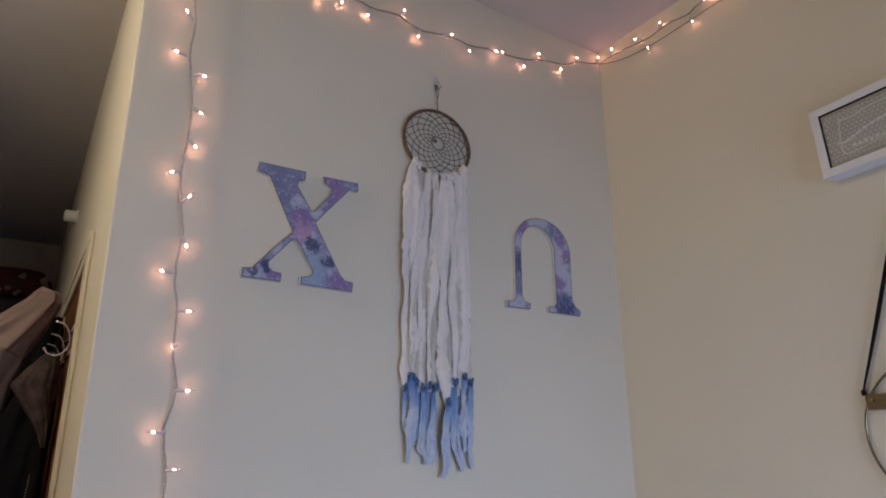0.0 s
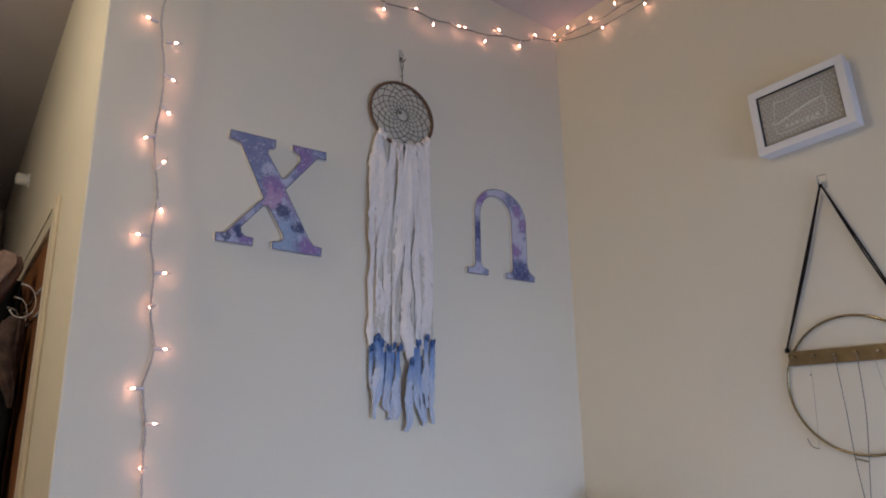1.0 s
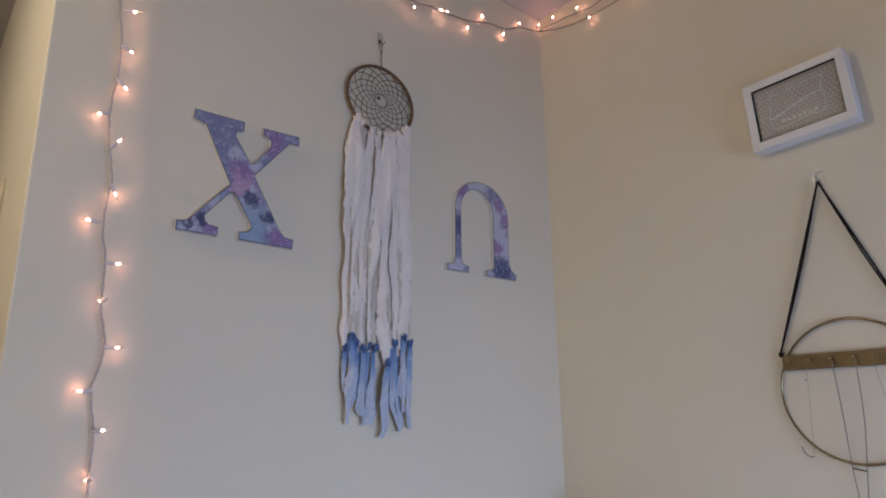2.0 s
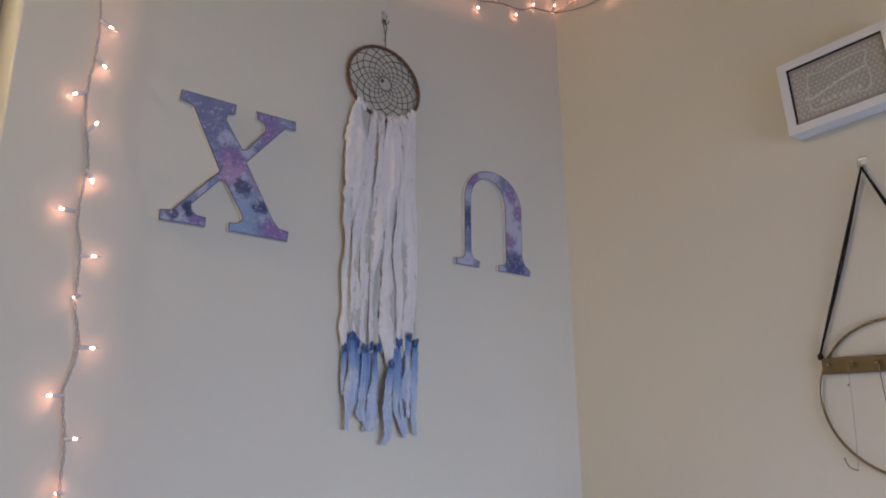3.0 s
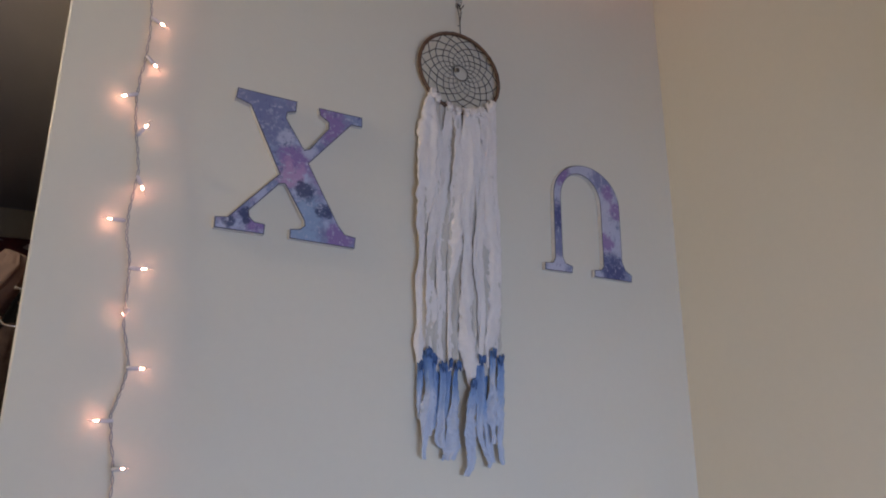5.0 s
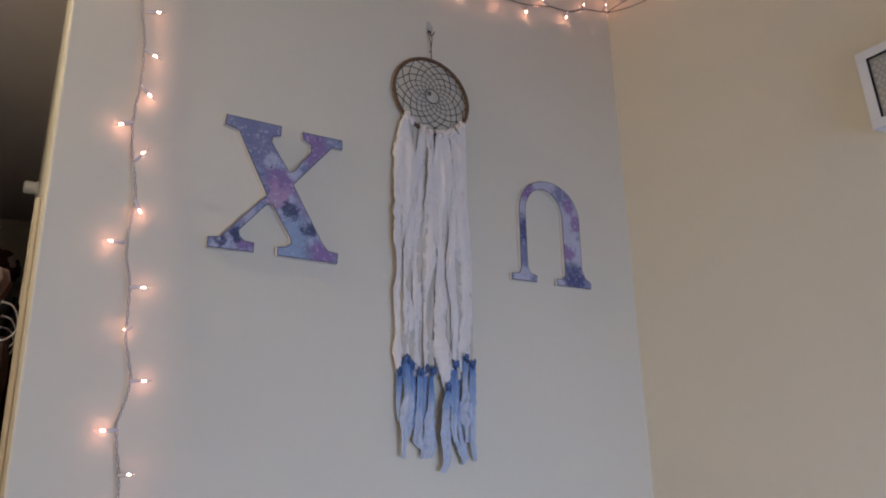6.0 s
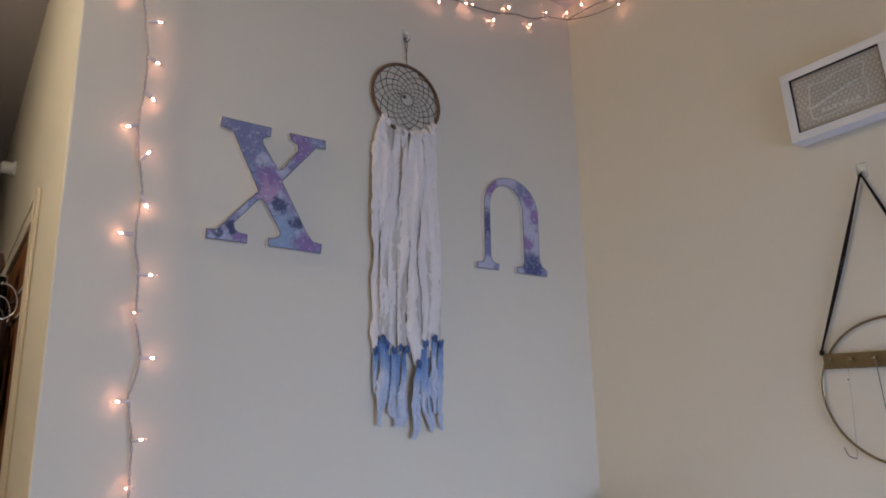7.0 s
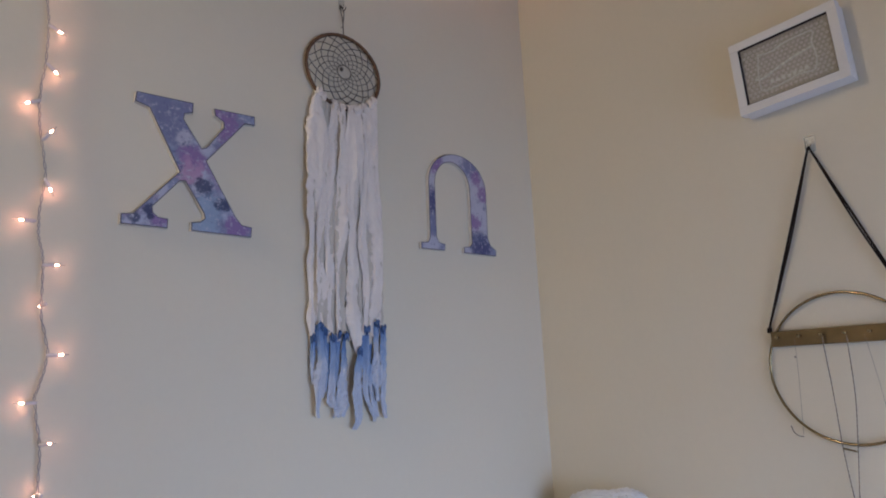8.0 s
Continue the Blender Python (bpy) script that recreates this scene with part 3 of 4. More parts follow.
hang_strip([(63, -102, 28), (72, -141, 34), (68, -203, 24), (64, -263, 23), (59, -322, 23), (52, -395, 23), (46, -451, 19), (47, -492, 26), (51, -532, 16), (55, -598, 13), (50, -663, 14), (46, -721, 14)], -8)
hang_strip([(86, -76, 24), (88, -137, 28), (88, -214, 27), (80, -275, 34), (80, -347, 37), (85, -432, 43), (88, -501, 39), (88, -568, 36), (80, -635, 38), (73, -687, 27), (74, -725, 16)], -5)
hang_strip([(98, -80, 18), (100, -150, 16), (99, -241, 14), (102, -329, 17), (105, -415, 15), (104, -526, 13), (102, -607, 13), (97, -660, 19), (97, -724, 25)], 0)
dyed_end([(-107, -723, 11), (-107, -759, 14), (-107, -794, 12), (-108, -840, 9)], -3, 0.45)
dyed_end([(-93, -696, 20), (-90, -734, 18), (-86, -770, 19), (-86, -799, 31), (-92, -828, 37), (-96, -851, 25), (-98, -885, 15), (-99, -908, 12), (-97, -920, 11)], -13, 1.15)
dyed_end([(-75, -707, 14), (-76, -745, 18), (-79, -793, 21), (-81, -839, 18), (-82, -874, 11)], -6, 0.55)
dyed_end([(-54, -724, 17), (-55, -780, 18), (-58, -827, 15), (-59, -862, 21), (-60, -885, 25), (-53, -899, 11)], -10, 0.85)
dyed_end([(-66, -712, 12), (-68, -760, 20), (-70, -820, 18), (-72, -860, 8)], 2, 0.35)
dyed_end([(60, -700, 12), (60, -750, 22), (62, -810, 22), (66, -860, 20), (74, -905, 16), (80, -930, 8)], 1, 0.70)
dyed_end([(-34, -716, 13), (-39, -756, 19), (-45, -804, 18), (-48, -851, 10)], -5, 0.32)
dyed_end([(-18, -720, 16), (-21, -767, 20), (-24, -803, 26), (-27, -839, 33), (-30, -874, 37), (-33, -902, 40), (-38, -922, 31)], -12, 1.00)
dyed_end([(22, -757, 15), (23, -777, 22), (18, -802, 30), (14, -838, 38), (12, -867, 40), (16, -897, 29), (17, -926, 25), (10, -945, 19), (5, -956, 14)], -14, 0.85)
dyed_end([(45, -704, 14), (45, -739, 21), (45, -789, 24), (44, -837, 21), (48, -879, 19), (58, -903, 21), (68, -926, 21), (68, -941, 12)], -6, 0.75)
dyed_end([(78, -687, 13), (77, -725, 14), (76, -757, 12), (76, -788, 20), (72, -819, 31), (73, -843, 27), (76, -861, 12), (79, -891, 14)], -13, 1.10)
dyed_end([(99, -701, 19), (100, -730, 27), (100, -787, 28), (99, -836, 25), (96, -885, 18), (98, -915, 15), (104, -935, 9)], -9, 0.95)
for k in range(12):
    a = radians(226 + 94 * k / 11)
    x0, x1 = RX * 0.97 * math.cos(a), -0.092 + 0.184 * k / 11 + rnd.uniform(-0.005, 0.005)
    line = spline([(x0, 0.002, DR * math.sin(a)), (x0 * 0.7 + x1 * 0.3, 0.003, -0.28), (x0 * 0.3 + x1 * 0.7, 0.003, -0.52), (x1, 0.003, -0.735 + rnd.uniform(-0.03, 0.02))], 80)
    wide = rnd.uniform(0.026, 0.036)
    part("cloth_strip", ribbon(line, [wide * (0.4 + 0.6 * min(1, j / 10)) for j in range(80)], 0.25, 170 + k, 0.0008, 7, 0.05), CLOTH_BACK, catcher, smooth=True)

# clear adhesive hook that carries it
hook = thing("adhesive_hook", (DX + 0.001, WALL_Y - 0.0005, DZ + 0.208), "small clear plastic adhesive hook on the wall", "hook", "clear hooks")
part("plate", box(-0.0065, 0.0065, -0.002, 0.0, -0.014, 0.024, 0.0009), CLEAR, hook).visible_shadow = False
part("hook_arm", tube(spline([(0, -0.003, -0.006), (0, -0.009, -0.012), (0, -0.014, -0.006), (0, -0.014, 0.004)], 12), 0.0026, 8), CLEAR, hook, smooth=True)


# ---- fairy lights ----
def light_bulb(parent, base, way):
    """A socket with its glowing bulb, from base along way."""
    m = Matrix.Translation(base) @ Vector(way).to_track_quat("Z", "Y").to_matrix().to_4x4()
    s = new("socket", SOCKET_MESH)
    s.parent, s.matrix_local = parent, m
    b = new("bulb", BULB_MESH)
    b.parent = s
    t = new("glass_tip", TIP_MESH)
    t.parent = s


SOCKET_MESH = finish("socket", lathe([(0.0018, -0.002), (0.0034, 0.0), (0.0038, 0.004), (0.0036, 0.016), (0.0028, 0.018), (0.0024, 0.0203)], 10), SOCKET, True)
BULB_MESH = finish("bulb", lathe([(0.0015, 0.0205), (0.0017, 0.0220), (0.0014, 0.0250), (0.0008, 0.0272)], 8), BULB, True)
TIP_MESH = finish("glass_tip", lathe([(0.0012, 0.0274), (0.0014, 0.030), (0.0009, 0.034), (0.0003, 0.0375)], 8), TIP, True)


def twisted(keys, count, r, mat, parent, strands=2, pitch=0.022, spread=0.0017, name="wire"):
    line = spline(keys, count)
    length = sum((b - a).length for a, b in zip(line, line[1:]))
    for sidx in range(strands):
        pts = []
        for i, p in enumerate(line):
            d = (line[min(i + 1, count - 1)] - line[max(i - 1, 0)]).normalized()
            u = d.orthogonal().normalized()
            v = d.cross(u)
            a = 2 * math.pi * (i / count * length / pitch + sidx / strands)
            pts.append(p + 0.0022 * noise.noise_vector(p * 34) + spread * (math.cos(a) * u + math.sin(a) * v))
        part(name, tube(pts, r, 6), mat, parent, smooth=True)


def in_plane(deg, out, side):
    c, s_, o = math.cos(radians(deg)), math.sin(radians(deg)), math.sin(radians(out))
    k = math.cos(radians(out))
    return (c * k, -o, s_ * k) if side == "north" else (-o, -c * k, s_ * k)


drop = thing("string_lights", (0, 0, 0), "lit warm fairy lights hanging down the cream wall", "string lights", "fairy lights")
YV = WALL_Y - 0.016
VKEYS = [(0.400, 2.985), (0.395, 2.82), (0.405, 2.655), (0.411, 2.585), (0.409, 2.492), (0.418, 2.42), (0.427, 2.357), (0.426, 2.274), (0.420, 2.192), (0.425, 2.122), (0.438, 2.041), (0.432, 1.959),
         (0.434, 1.907), (0.445, 1.857), (0.446, 1.770), (0.461, 1.685), (0.450, 1.626), (0.445, 1.597), (0.458, 1.518), (0.459, 1.44), (0.462, 1.368), (0.466, 1.26), (0.462, 1.12)]
twisted([(x, YV + 0.003 * math.sin(9 * z), z) for x, z in VKEYS], 560, 0.0010, WIRE, drop, pitch=0.046, spread=0.0018)
VBULBS = [(0.400, 2.77, -20, 15), (0.398, 2.68, 170, 20), (0.404, 2.592, 139, 25), (0.400, 2.489, 172, 3), (0.424, 2.441, 0, 28), (0.428, 2.354, -32, 15), (0.428, 2.270, -45, 6), (0.420, 2.189, 205, 2), (0.429, 2.108, 52, 30),
          (0.438, 2.028, -65, 5), (0.426, 1.942, 182, 4), (0.444, 1.857, 0, 15), (0.449, 1.779, 200, -74), (0.460, 1.684, 0, 16), (0.447, 1.597, 180, 4), (0.457, 1.520, 8, 55),
          (0.460, 1.432, 200, -74), (0.464, 1.345, 0, 15), (0.465, 1.25, 180, 15)]
for x, z, deg, out in VBULBS:
    light_bulb(drop, (x, YV - (0.002 if out > 0 else 0.024), z), in_plane(deg, out, "north"))

swag = thing("string_lights", (0, 0, 0), "lit warm fairy lights strung along the top of two walls", "string lights", "fairy lights")
YT, XT = WALL_Y - 0.018, WALL_X - 0.018
TKEYS = [(0.40, 2.985), (0.50, 2.90), (0.62, 2.835), (0.74, 2.815), (0.852, 2.836), (0.903, 2.827), (0.990, 2.838), (1.071, 2.816), (1.188, 2.833), (1.255, 2.828), (1.348, 2.844), (1.433, 2.848), (1.509, 2.861),
         (1.589, 2.886), (1.685, 2.903), (1.759, 2.938), (1.862, 2.964)]
RKEYS = [(1.572, 2.968), (1.511, 2.967), (1.416, 2.957), (1.340, 2.949), (1.266, 2.955), (1.187, 2.944), (1.119, 2.958), (0.9, 2.95), (0.6, 2.955), (0.2, 2.95), (-0.4, 2.955)]
twisted([(x, YT, z) for x, z in TKEYS] + [(XT, y, z) for y, z in RKEYS], 520, 0.0009, WIRE_DARK, swag, pitch=0.036, spread=0.0019)
lower = [(WALL_X - 0.02, 1.585, 2.966), (WALL_X - 0.012, 1.48, 2.935), (WALL_X - 0.012, 1.365, 2.920), (WALL_X - 0.012, 1.186, 2.921), (WALL_X - 0.012, 1.058, 2.925), (WALL_X - 0.012, 0.7, 2.92), (WALL_X - 0.012, 0.2, 2.925), (WALL_X - 0.012, -0.4, 2.93)]
part("wire", tube(spline(lower, 90), 0.0014, 6), WIRE_DARK, swag, smooth=True)
TBULBS = [(0.52, 2.885, 200, 10), (0.64, 2.83, 60, 15), (0.735, 2.815, -100, -8), (0.812, 2.83, -110, -8), (0.897, 2.820, -112, -8), (0.993, 2.840, 50, 15), (1.068, 2.812, -104, -4), (1.160, 2.829, 15, 20), (1.249, 2.822, -85, 20),
          (1.340, 2.842, -11, 20), (1.408, 2.853, 205, 20), (1.496, 2.852, -106, -8), (1.581, 2.890, 143, -6), (1.671, 2.896, -109, -8), (1.744, 2.930, 72, -6), (1.846, 2.968, 60, 6)]
for x, z, deg, out in TBULBS:
    light_bulb(swag, (x, YT - 0.002, z), in_plane(deg, out, "north"))
RBULBS = [(1.525, 2.972, 60, 8), (1.42, 2.957, 35, 12), (1.362, 2.925, -60, 12), (1.30, 2.952, 60, 15), (1.175, 2.925, -70, 10), (1.135, 2.950, 10, 15), (1.03, 2.95, -80, 10), (0.93, 2.95, 50, 10), (0.82, 2.95, -60, 10)]
for y, z, deg, out in RBULBS:
    light_bulb(swag, (XT - 0.002, y, z), in_plane(deg, out, "east"))

# ---- shadow box frame on the side wall ----
FW, FH, FD, FB = 0.2565, 0.193, 0.056, 0.0215


def on_east(y, z, tilt=0):
    """Local x runs to the viewer's right along the side wall, -y comes out of it."""
    return Matrix.Translation((WALL_X - 0.0005, y, z)) @ Matrix.Rotation(radians(-90), 4, "Z") @ Matrix.Rotation(radians(tilt), 4, "Y")


picture = thing("shadow_box_frame", (0, 0, 0), "white box frame with honeycomb paper, hung slightly tilted", "picture frame", m=on_east(0.7135, 2.320, -2.7))
for x0, x1, z0, z1 in ((-FW / 2, FW / 2, FH / 2 - FB, FH / 2), (-FW / 2, FW / 2, -FH / 2, -FH / 2 + FB), (-FW / 2, -FW / 2 + FB, -FH / 2 + FB, FH / 2 - FB), (FW / 2 - FB, FW / 2, -FH / 2 + FB, FH / 2 - FB)):
    part("rail", box(x0, x1, -FD, -FD + 0.027, z0, z1, 0.0012), FRAME_PAINT, picture)
iw, ih = FW / 2 - FB, FH / 2 - FB
# dark strips drawn for the shade inside the rails, wider top and left
for x0, x1, z0, z1 in ((-iw, iw, ih - 0.0022, ih), (-iw, iw, -ih, -ih + 0.001), (-iw, -iw + 0.0022, -ih + 0.001, ih - 0.0022), (iw - 0.001, iw, -ih + 0.001, ih - 0.0022)):
    part("shade_lip", box(x0, x1, -FD + 0.0015, -FD + 0.0088, z0, z1), LEATHER_AND_SHADE, picture, "dark strip for the shade along the inner rail edge")
iw, ih = iw - 0.0005, ih - 0.0005
part("back_box", box(-FW / 2 + 0.003, FW / 2 - 0.003, -FD + 0.028, 0, -FH / 2 + 0.003, FH / 2 - 0.003, 0.001), FRAME_PAINT, picture)
part("backing_paper", box(-iw, iw, -FD + 0.009, -FD + 0.0265, -ih, ih), PAPER, picture, "taupe paper printed with a honeycomb")
bm = bmesh.new()
cell = 0.0066
for r in range(-20, 21):
    for c in range(-24, 25):
        cx, cz = (c + 0.5 * (r % 2)) * cell * math.sqrt(3), r * cell * 1.5
        if abs(cx) > iw - cell or abs(cz) > ih - cell:
            continue
        bm.faces.new([bm.verts.new((cx + cell * 0.74 * math.cos(radians(60 * q + 30)), -FD + 0.0086, cz + cell * 0.74 * math.sin(radians(60 * q + 30)))) for q in range(6)])
tagged(part("honeycomb_print", bm, PRINT, picture, "pale honeycomb cells"), kind="stuff")
# white outline with a plain stroke across it and small bars below
shape = spline([(-0.062, 0, 0.044), (-0.03, 0, 0.040), (0.0, 0, 0.047), (0.05, 0, 0.050), (0.068, 0, 0.046), (0.062, 0, 0.02), (0.066, 0, -0.012), (0.058, 0, -0.046), (0.02, 0, -0.044), (-0.03, 0, -0.052), (-0.066, 0, -0.050), (-0.070, 0, -0.02), (-0.066, 0, 0.02), (-0.062, 0, 0.044)], 90)
part("white_outline", tube([p + Vector((0.0, -FD + 0.008, 0)) for p in shape], 0.0019, 6), LACE, picture, smooth=True)
stroke = spline([(-0.078, -FD + 0.008, -0.014), (-0.066, -FD + 0.008, -0.02), (-0.03, -FD + 0.008, -0.010), (0.02, -FD + 0.008, 0.004), (0.062, -FD + 0.008, 0.010)], 40)
part("white_stroke", tube(stroke, [0.0030 + 0.0009 * math.sin(i * 1.9) for i in range(40)], 6), LACE, picture, smooth=True)
for k in range(7):
    part("small_bar", box(-0.045 + k * 0.0135, -0.036 + k * 0.0135, -FD + 0.0072, -FD + 0.0088, -0.040, -0.031 - 0.003 * (k % 2), 0.0008), LACE, picture)
pane = part("glass_pane", box(-iw, iw, -FD + 0.0035, -FD + 0.0050, -ih, ih), glass("frame_glass", 0.02), picture)
pane.visible_shadow = False

# ---- jewellery ring on the side wall ----
RY, RZ, RR = 0.700, 1.588, 0.1685
holder = thing("jewellery_holder", (0, 0, 0), "brass ring jewellery holder with pegs on a black strap", "jewellery holder", m=on_east(RY, RZ))
part("ring", tube([(RR * math.cos(q), -0.008, RR * math.sin(q)) for q in (2 * math.pi * i / 96 for i in range(96))], 0.0033, 8, closed=True), BRASS, holder, "thin round brass rod", True)
half = math.sqrt(RR * RR - 0.072 ** 2) + 0.004
part("peg_bar", box(-half, half, -0.0125, -0.0045, 0.054, 0.091, 0.0012), BRASS_BAR, holder, "flat brushed brass bar")
for k in range(7):
    x = -0.137 + 0.0498 * k
    bm = lathe([(0.0022, 0), (0.0022, 0.012), (0.0046, 0.0135), (0.0050, 0.0165), (0.0036, 0.019)], 10, m=pose(x, -0.0125, 0.076, 90, 0, 0))
    part("peg", bm, BRASS, holder, smooth=True)
APEX = (-0.008, -0.012, 0.520)
for sgn in (-1, 1):
    foot = (half + 0.002 if sgn > 0 else -half - 0.002, -0.009, 0.098)
    bm = bmesh.new()
    for off, wdt in ((0.0, 0.0029), (0.006 * -sgn, 0.0024)):
        line = spline([APEX, ((APEX[0] + foot[0]) / 2 + off, -0.011, (APEX[2] + foot[2]) / 2), (foot[0], foot[1], foot[2])], 24)
        tube(line, wdt, 6, bm)
    part("strap", bm, LEATHER_AND_SHADE, holder, "black leather strap", True)
    part("strap_end", box(foot[0] - 0.0045, foot[0] + 0.0045, -0.014, -0.003, 0.088, 0.101, 0.002), LEATHER_AND_SHADE, holder)
hook2 = thing("adhesive_hook", (0, 0, 0), "clear faceted plastic adhesive hook holding a strap", "hook", "clear hooks", m=on_east(RY + 0.006, RZ + 0.530))
part("plate", box(-0.012, 0.012, -0.004, 0.0, -0.022, 0.018, 0.003, segments=1), CLEAR, hook2).visible_shadow = False
part("hook_arm", tube(spline([(0, -0.004, -0.004), (0, -0.012, -0.012), (0, -0.019, -0.008), (0, -0.02, 0.003)], 12), 0.003, 8), CLEAR, hook2, smooth=True)

necklace = thing("necklace", (0, 0, 0), "fine silver chain necklace hung over two pegs", "necklace", m=on_east(RY, RZ))
for run in (((-0.036, 0.070), (-0.033, -0.061), (-0.030, -0.176), (-0.022, -0.285), (-0.017, -0.36)), ((0.015, 0.070), (0.011, -0.061), (0.0, -0.177), (-0.012, -0.285), (-0.017, -0.36))):
    line = spline([(x, -0.024 if z > 0 else -0.015, z) for x, z in run], 120)
    part("chain", tube(line, [0.0012 + 0.0004 * math.sin(i * 2.2) for i in range(120)], 5), SILVER, necklace, smooth=True)
part("pendant", tube([(-0.030, -0.016, -0.176), (-0.001, -0.016, -0.182)], 0.0022, 6), BRASS, necklace, "small brass bar pendant", True)
earring = thing("earring", (0, 0, 0), "very fine silver thread earring with curved end", "earring", m=on_east(RY, RZ))
part("thread", tube([(-0.097, -0.024, 0.070), (-0.104, -0.012, -0.02), (-0.112, -0.010, -0.150)], 0.0004, 4), SILVER, earring)
part("curved_end", tube(spline([(-0.138, -0.010, -0.130), (-0.132, -0.010, -0.146), (-0.122, -0.010, -0.153), (-0.112, -0.010, -0.154)], 14), 0.0013, 6), SILVER, earring, smooth=True)
part("bead", lathe([(0.0004, -0.003), (0.0022, 0), (0.0004, 0.003)], 8, m=pose(-0.106, -0.012, 0.028)), BEAD, earring, smooth=True)
earring2 = thing("earring", (0, 0, 0), "very fine thread earring hung from a peg", "earring", m=on_east(RY, RZ))
part("thread", tube([(0.051, -0.024, 0.070), (0.060, -0.012, -0.02), (0.068, -0.010, -0.10)], 0.0004, 4), SILVER, earring2)


# ---- hallway: coats on the door, wardrobe beyond ----
def draped(rows, seed, folds=9, deep=0.012, around=56, down=60):
    """A hanging garment: rows of (z, x0, x1, y0, y1) from top to bottom, with folds that run down it."""
    rnd = random.Random(seed)
    ph = [rnd.uniform(0, 6.28) for _ in range(6)]
    bm = bmesh.new()
    cols = [[r[k] for r in rows] for k in range(5)]
    rings = []
    for i in range(down):
        f = i / (down - 1) * (len(rows) - 1)
        k = min(int(f), len(rows) - 2)
        g = f - k
        g = g * g * (3 - 2 * g) * 0.5 + g * 0.5
        z, x0, x1, y0, y1 = (c[k] + (c[k + 1] - c[k]) * g for c in cols)
        v = i / (down - 1)
        ring = []
        for j in range(around):
            a = 2 * math.pi * j / around
            c, s_ = math.cos(a), math.sin(a)
            c, s_ = math.copysign(abs(c) ** 0.7, c), math.copysign(abs(s_) ** 0.7, s_)
            w = deep * min(1, 0.25 + 2 * v) * (math.sin(folds * a + 2.5 * math.sin(2 * v + ph[0]) + ph[1]) + 0.6 * math.sin((folds + 4) * a + 4 * v + ph[2]))
            w += 0.006 * noise.noise(Vector((8 * c, 8 * s_, 14 * z + seed)))
            ring.append(bm.verts.new(((x0 + x1) / 2 + (x1 - x0) / 2 * c + w * c, (y0 + y1) / 2 + (y1 - y0) / 2 * s_ + w * s_, z)))
        rings.append(ring)
    for a, b in zip(rings, rings[1:]):
        for j in range(around):
            bm.faces.new((a[j], a[(j + 1) % around], b[(j + 1) % around], b[j]))
    bm.faces.new(rings[0][::-1])
    bm.faces.new(rings[-1])
    return bm


rack = thing("hook_rack", (0, 0, 0), "chrome wire hook rack fixed on the brown door", "hook rack", m=HALL)
for z in (1.835, 1.905):
    part("rail", tube([(DOOR0 + 0.02, 0.006, z), (DOOR1 - 0.06, 0.006, z)], 0.004, 8), CHROME, rack, smooth=True)
for k in range(3):
    s = 0.64 + 0.24 * k
    line = spline([(s + 0.005, 0.050, 1.922), (s, 0.026, 1.912), (s, 0.012, 1.878), (s, 0.015, 1.846), (s, 0.036, 1.826), (s, 0.060, 1.828), (s, 0.072, 1.842)], 30)
    ob = part("double_hook", tube(line, 0.0028, 8), CHROME, rack, smooth=True)
    for q in (line[0], line[-1]):
        bm = bmesh.new()
        bmesh.ops.create_uvsphere(bm, u_segments=8, v_segments=6, radius=0.0048)
        bmesh.ops.translate(bm, vec=q, verts=bm.verts)
        part("hook_end", bm, CHROME, ob, smooth=True)

coat = thing("coat", (0.008, 0, -0.016), "tan rose cloth coat hung over the door hooks", "coat", "coats on the door")
part("coat_body", draped([(2.078, 0.198, 0.208, 2.45, 2.51), (2.062, 0.182, 0.250, 2.43, 2.54), (2.03, 0.160, 0.262, 2.42, 2.56), (1.98, 0.105, 0.240, 2.42, 2.58), (1.92, 0.030, 0.208, 2.42, 2.60), (1.86, -0.05, 0.182, 2.41, 2.62), (1.78, -0.12, 0.155, 2.41, 2.64), (1.62, -0.14, 0.13, 2.40, 2.64), (1.30, -0.15, 0.09, 2.40, 2.64), (0.95, -0.15, 0.08, 2.40, 2.64)], 3, 8, 0.006, 90, 80), TAN, coat, smooth=True)
part("seam", tube(spline([(0.0, 2.402, 1.88), (0.07, 2.397, 1.878), (0.13, 2.40, 1.87), (0.17, 2.43, 1.85)], 20), 0.0014, 5), SUEDE, coat, "raised cross seam")

jacket = thing("suede_jacket", (0, 0, 0), "dark brown suede jacket hung beneath the hooks", "jacket", "coats on the door")
part("collar", draped([(1.845, 0.245, 0.275, 2.33, 2.37), (1.80, 0.205, 0.282, 2.315, 2.38), (1.745, 0.168, 0.282, 2.31, 2.38), (1.69, 0.206, 0.280, 2.315, 2.38), (1.65, 0.236, 0.278, 2.32, 2.375), (1.61, 0.258, 0.276, 2.325, 2.365), (1.575, 0.270, 0.275, 2.335, 2.355)], 8, 5, 0.003), SUEDE, jacket, "brown suede collar flap", True)
part("jacket_body", draped([(1.80, 0.215, 0.283, 2.40, 2.46), (1.66, 0.17, 0.285, 2.39, 2.48), (1.45, 0.12, 0.285, 2.385, 2.50), (1.0, 0.08, 0.28, 2.385, 2.5)], 9, 6, 0.008), BLACK, jacket, "black lining", True)
dark = thing("black_coat", (0, 0, 0), "black cloth coat hung behind the tan coat on the door", "coat", "coats on the door")
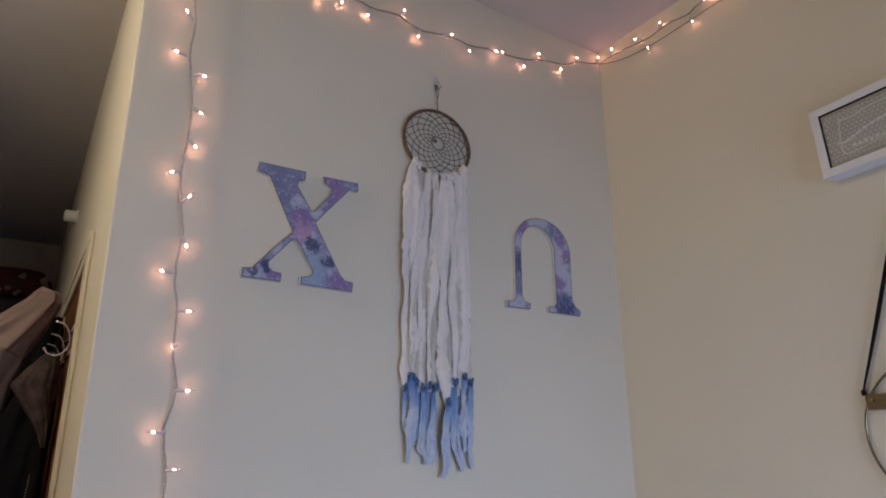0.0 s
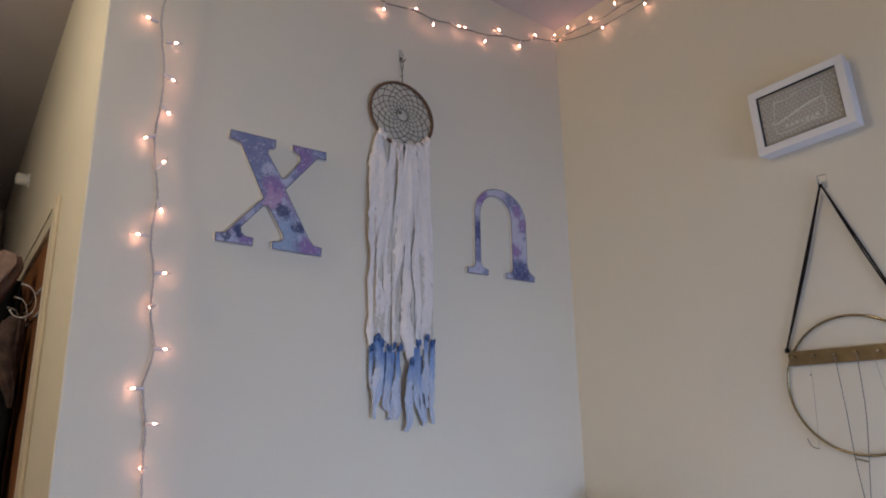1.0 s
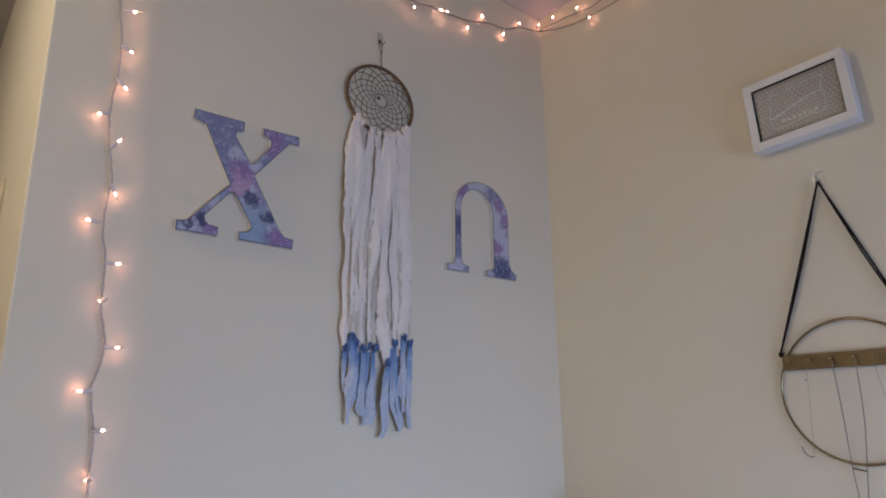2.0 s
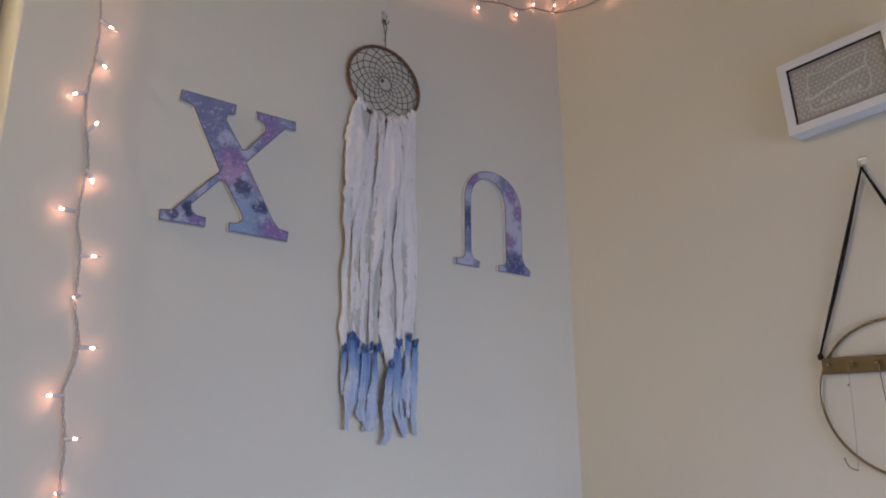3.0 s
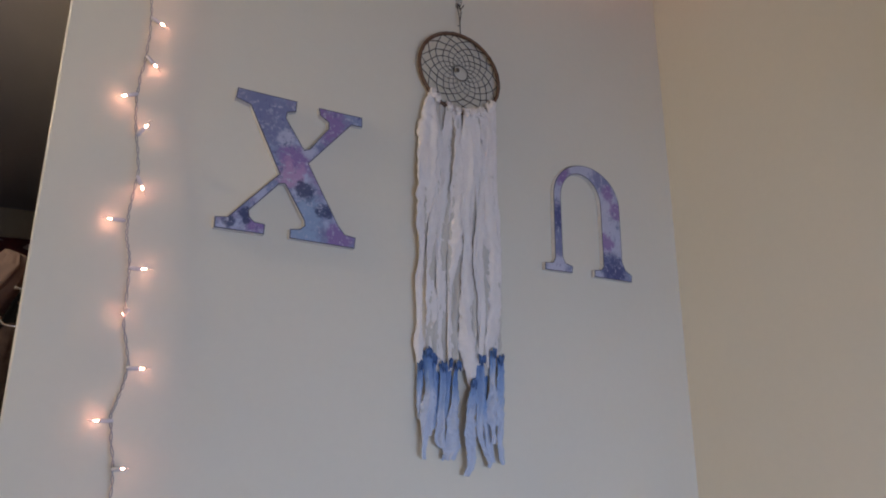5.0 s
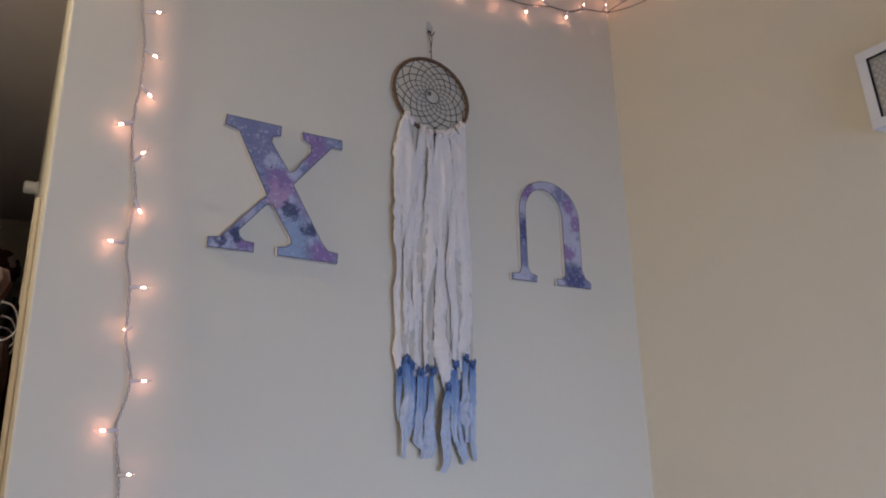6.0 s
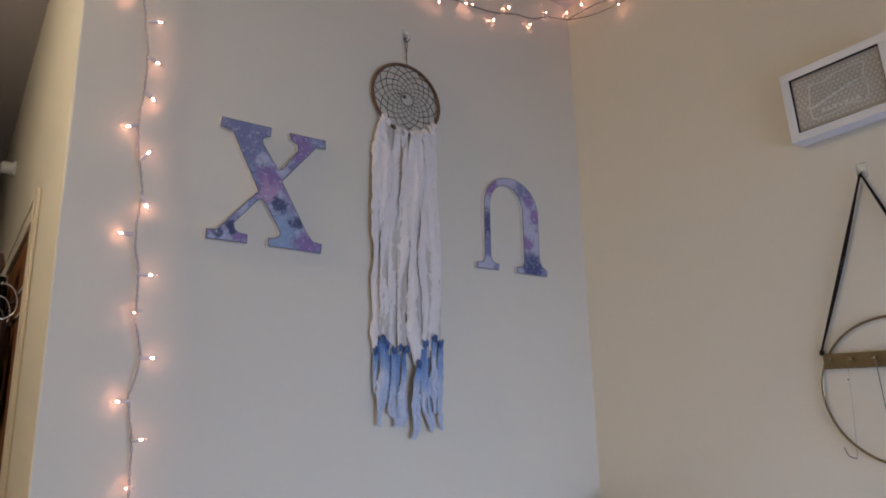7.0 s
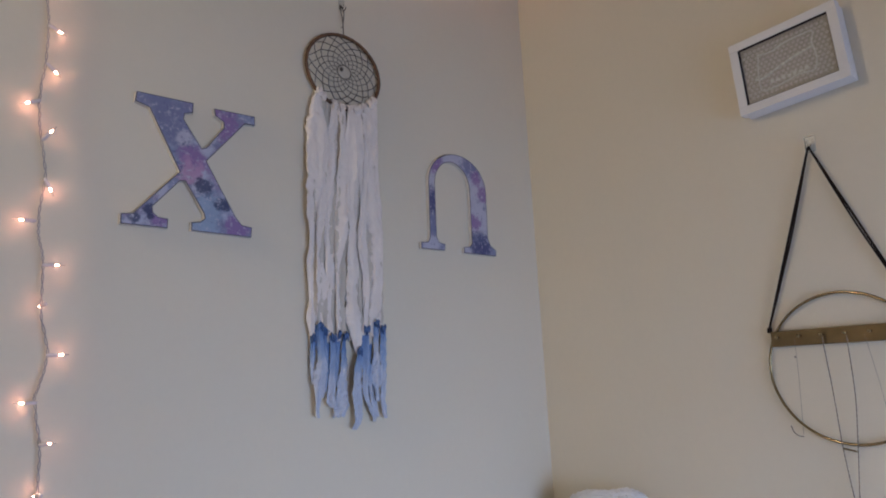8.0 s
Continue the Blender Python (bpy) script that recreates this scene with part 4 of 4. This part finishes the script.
part("coat_body", draped([(2.03, 0.262, 0.298, 2.78, 2.84), (1.99, 0.235, 0.302, 2.765, 2.88), (1.70, 0.17, 0.303, 2.76, 2.92), (1.40, 0.14, 0.302, 2.76, 2.94), (1.0, 0.13, 0.302, 2.76, 2.94)], 15, 7, 0.008), BLACK, dark, smooth=True)
bm = bmesh.new()
for k in range(34):
    v = k / 33
    z = 1.50 - 0.26 * v
    x = 0.252 - 0.05 * v * v
    box(x - 0.0018, x + 0.0018, 2.362, 2.366, z - 0.0016, z + 0.0016, bm=bm)
tagged(part("zip", bm, SILVER, jacket, "silver zip teeth"), kind="stuff")

sensor = thing("wall_sensor", (0, 0, 0), "small white plastic sensor on the hallway wall", "sensor", m=HALL @ pose(1.86, 0.0, 2.625, -90, 0, 0))
part("base", lathe([(0.034, 0.0), (0.034, 0.008), (0.030, 0.010)], 20), PLASTIC, sensor, smooth=False)
part("cap", lathe([(0.027, 0.010), (0.028, 0.045), (0.026, 0.052), (0.018, 0.056)], 20), PLASTIC, sensor, smooth=False)

wardrobe = thing("wardrobe", (0, 0, 0), "tall dark wooden wardrobe at the end of the hallway", "wardrobe")
part("carcass", box(-0.70, 0.36, 4.92, 5.46, 0.0, 2.50, 0.006), DARK_WOOD, wardrobe)
for x0, x1 in ((-0.695, -0.172), (-0.168, 0.355)):
    d = part("wardrobe_door", box(x0, x1, 4.90, 4.919, 0.08, 2.47, 0.004), DARK_WOOD, wardrobe)
    part("handle", box(-0.21 if x0 < -0.5 else -0.15, -0.19 if x0 < -0.5 else -0.13, 4.875, 4.899, 1.05, 1.2, 0.004), CHROME, d)


def bundle(name, x0, x1, y0, y1, z0, z1, mat, label, category, seed):
    """A soft stuffed shape lying on a support."""
    ob = thing(name, ((x0 + x1) / 2, (y0 + y1) / 2, z0), label, category)
    bm = bmesh.new()
    bmesh.ops.create_uvsphere(bm, u_segments=32, v_segments=20, radius=1)
    for v in bm.verts:
        c = v.co.copy()
        q = Vector([math.copysign(abs(t) ** 0.65, t) for t in c])
        q *= 1 + 0.10 * noise.noise(c * 2.2 + Vector((seed, 0, 0))) + 0.04 * noise.noise(c * 6 + Vector((0, seed, 0)))
        v.co = (q.x * (x1 - x0) / 2, q.y * (y1 - y0) / 2, max(0.0, (q.z + 1) * (z1 - z0) / 2))
    part("cover", bm, mat, ob, smooth=True)
    return ob


floral = bundle("floral_bag", -0.12, 0.34, 4.93, 5.35, 2.50, 2.72, RED, "soft red floral bag lying on the wardrobe", "bag", 2)
rr = random.Random(5)
for k in range(16):
    a, h = rr.uniform(-0.2, 0.2), rr.uniform(0.03, 0.17)
    rad = rr.uniform(0.012, 0.026)
    bm = lathe([(rad, 0.0), (rad * 0.8, 0.003), (rad * 0.3, 0.004)], 7, m=pose(a, -0.205 + 0.9 * a * a, h, 90, 0, 0))
    part("flower", bm, PINK, floral)
bundle("grey_bag", -0.62, -0.16, 4.95, 5.35, 2.50, 2.86, GREY, "dark grey soft bag lying on the wardrobe", "bag", 6)
carton = thing("carton", (-0.28, 4.86, 2.50), "ochre cardboard box standing on the wardrobe", "box")
part("carton_body", box(-0.13, 0.09, 0.07, 0.085 + 0.02, 0.0, 0.17, 0.003), OCHRE, carton)

# ---- raised bed with a fleece pillow in the corner ----
bed = thing("bed", (0, 0, 0), "raised wooden bed with pale bedding against the wall", "bed")
part("mattress", box(0.92, WALL_X - 0.02, -0.5, WALL_Y - 0.03, 0.58, 0.78, 0.04), SHEET, bed)
part("bed_frame", box(0.90, WALL_X - 0.01, -0.52, WALL_Y - 0.02, 0.46, 0.579, 0.006), DARK_WOOD, bed)
for x in (0.93, WALL_X - 0.08):
    for y in (-0.48, WALL_Y - 0.1):
        part("leg", box(x, x + 0.06, y, y + 0.06, 0.0, 0.459, 0.004), DARK_WOOD, bed)
pillow = thing("pillow", (0, 0, 0), "fluffy white fleece pillow propped up on the bed", "pillow", m=pose(1.812, 1.358, 0.778, 0, 0, -79))
bm = bmesh.new()
bmesh.ops.create_uvsphere(bm, u_segments=110, v_segments=70, radius=1)
for v in bm.verts:
    c = v.co.copy()
    q = Vector((math.copysign(abs(c.x) ** 0.6, c.x) * 0.178, c.y * 0.038, math.copysign(abs(c.z) ** 0.6, c.z) * 0.248 + 0.248))
    q.z += 0.048 * c.x * max(0.0, c.z)
    q += Vector((c.x, c.y, c.z)) * (0.007 * noise.noise(c * 14) + 0.005 * noise.noise(c * 34))
    q.z = max(q.z, 0.004)
    v.co = q
part("pillow_cover", bm, FLEECE, pillow, smooth=True)
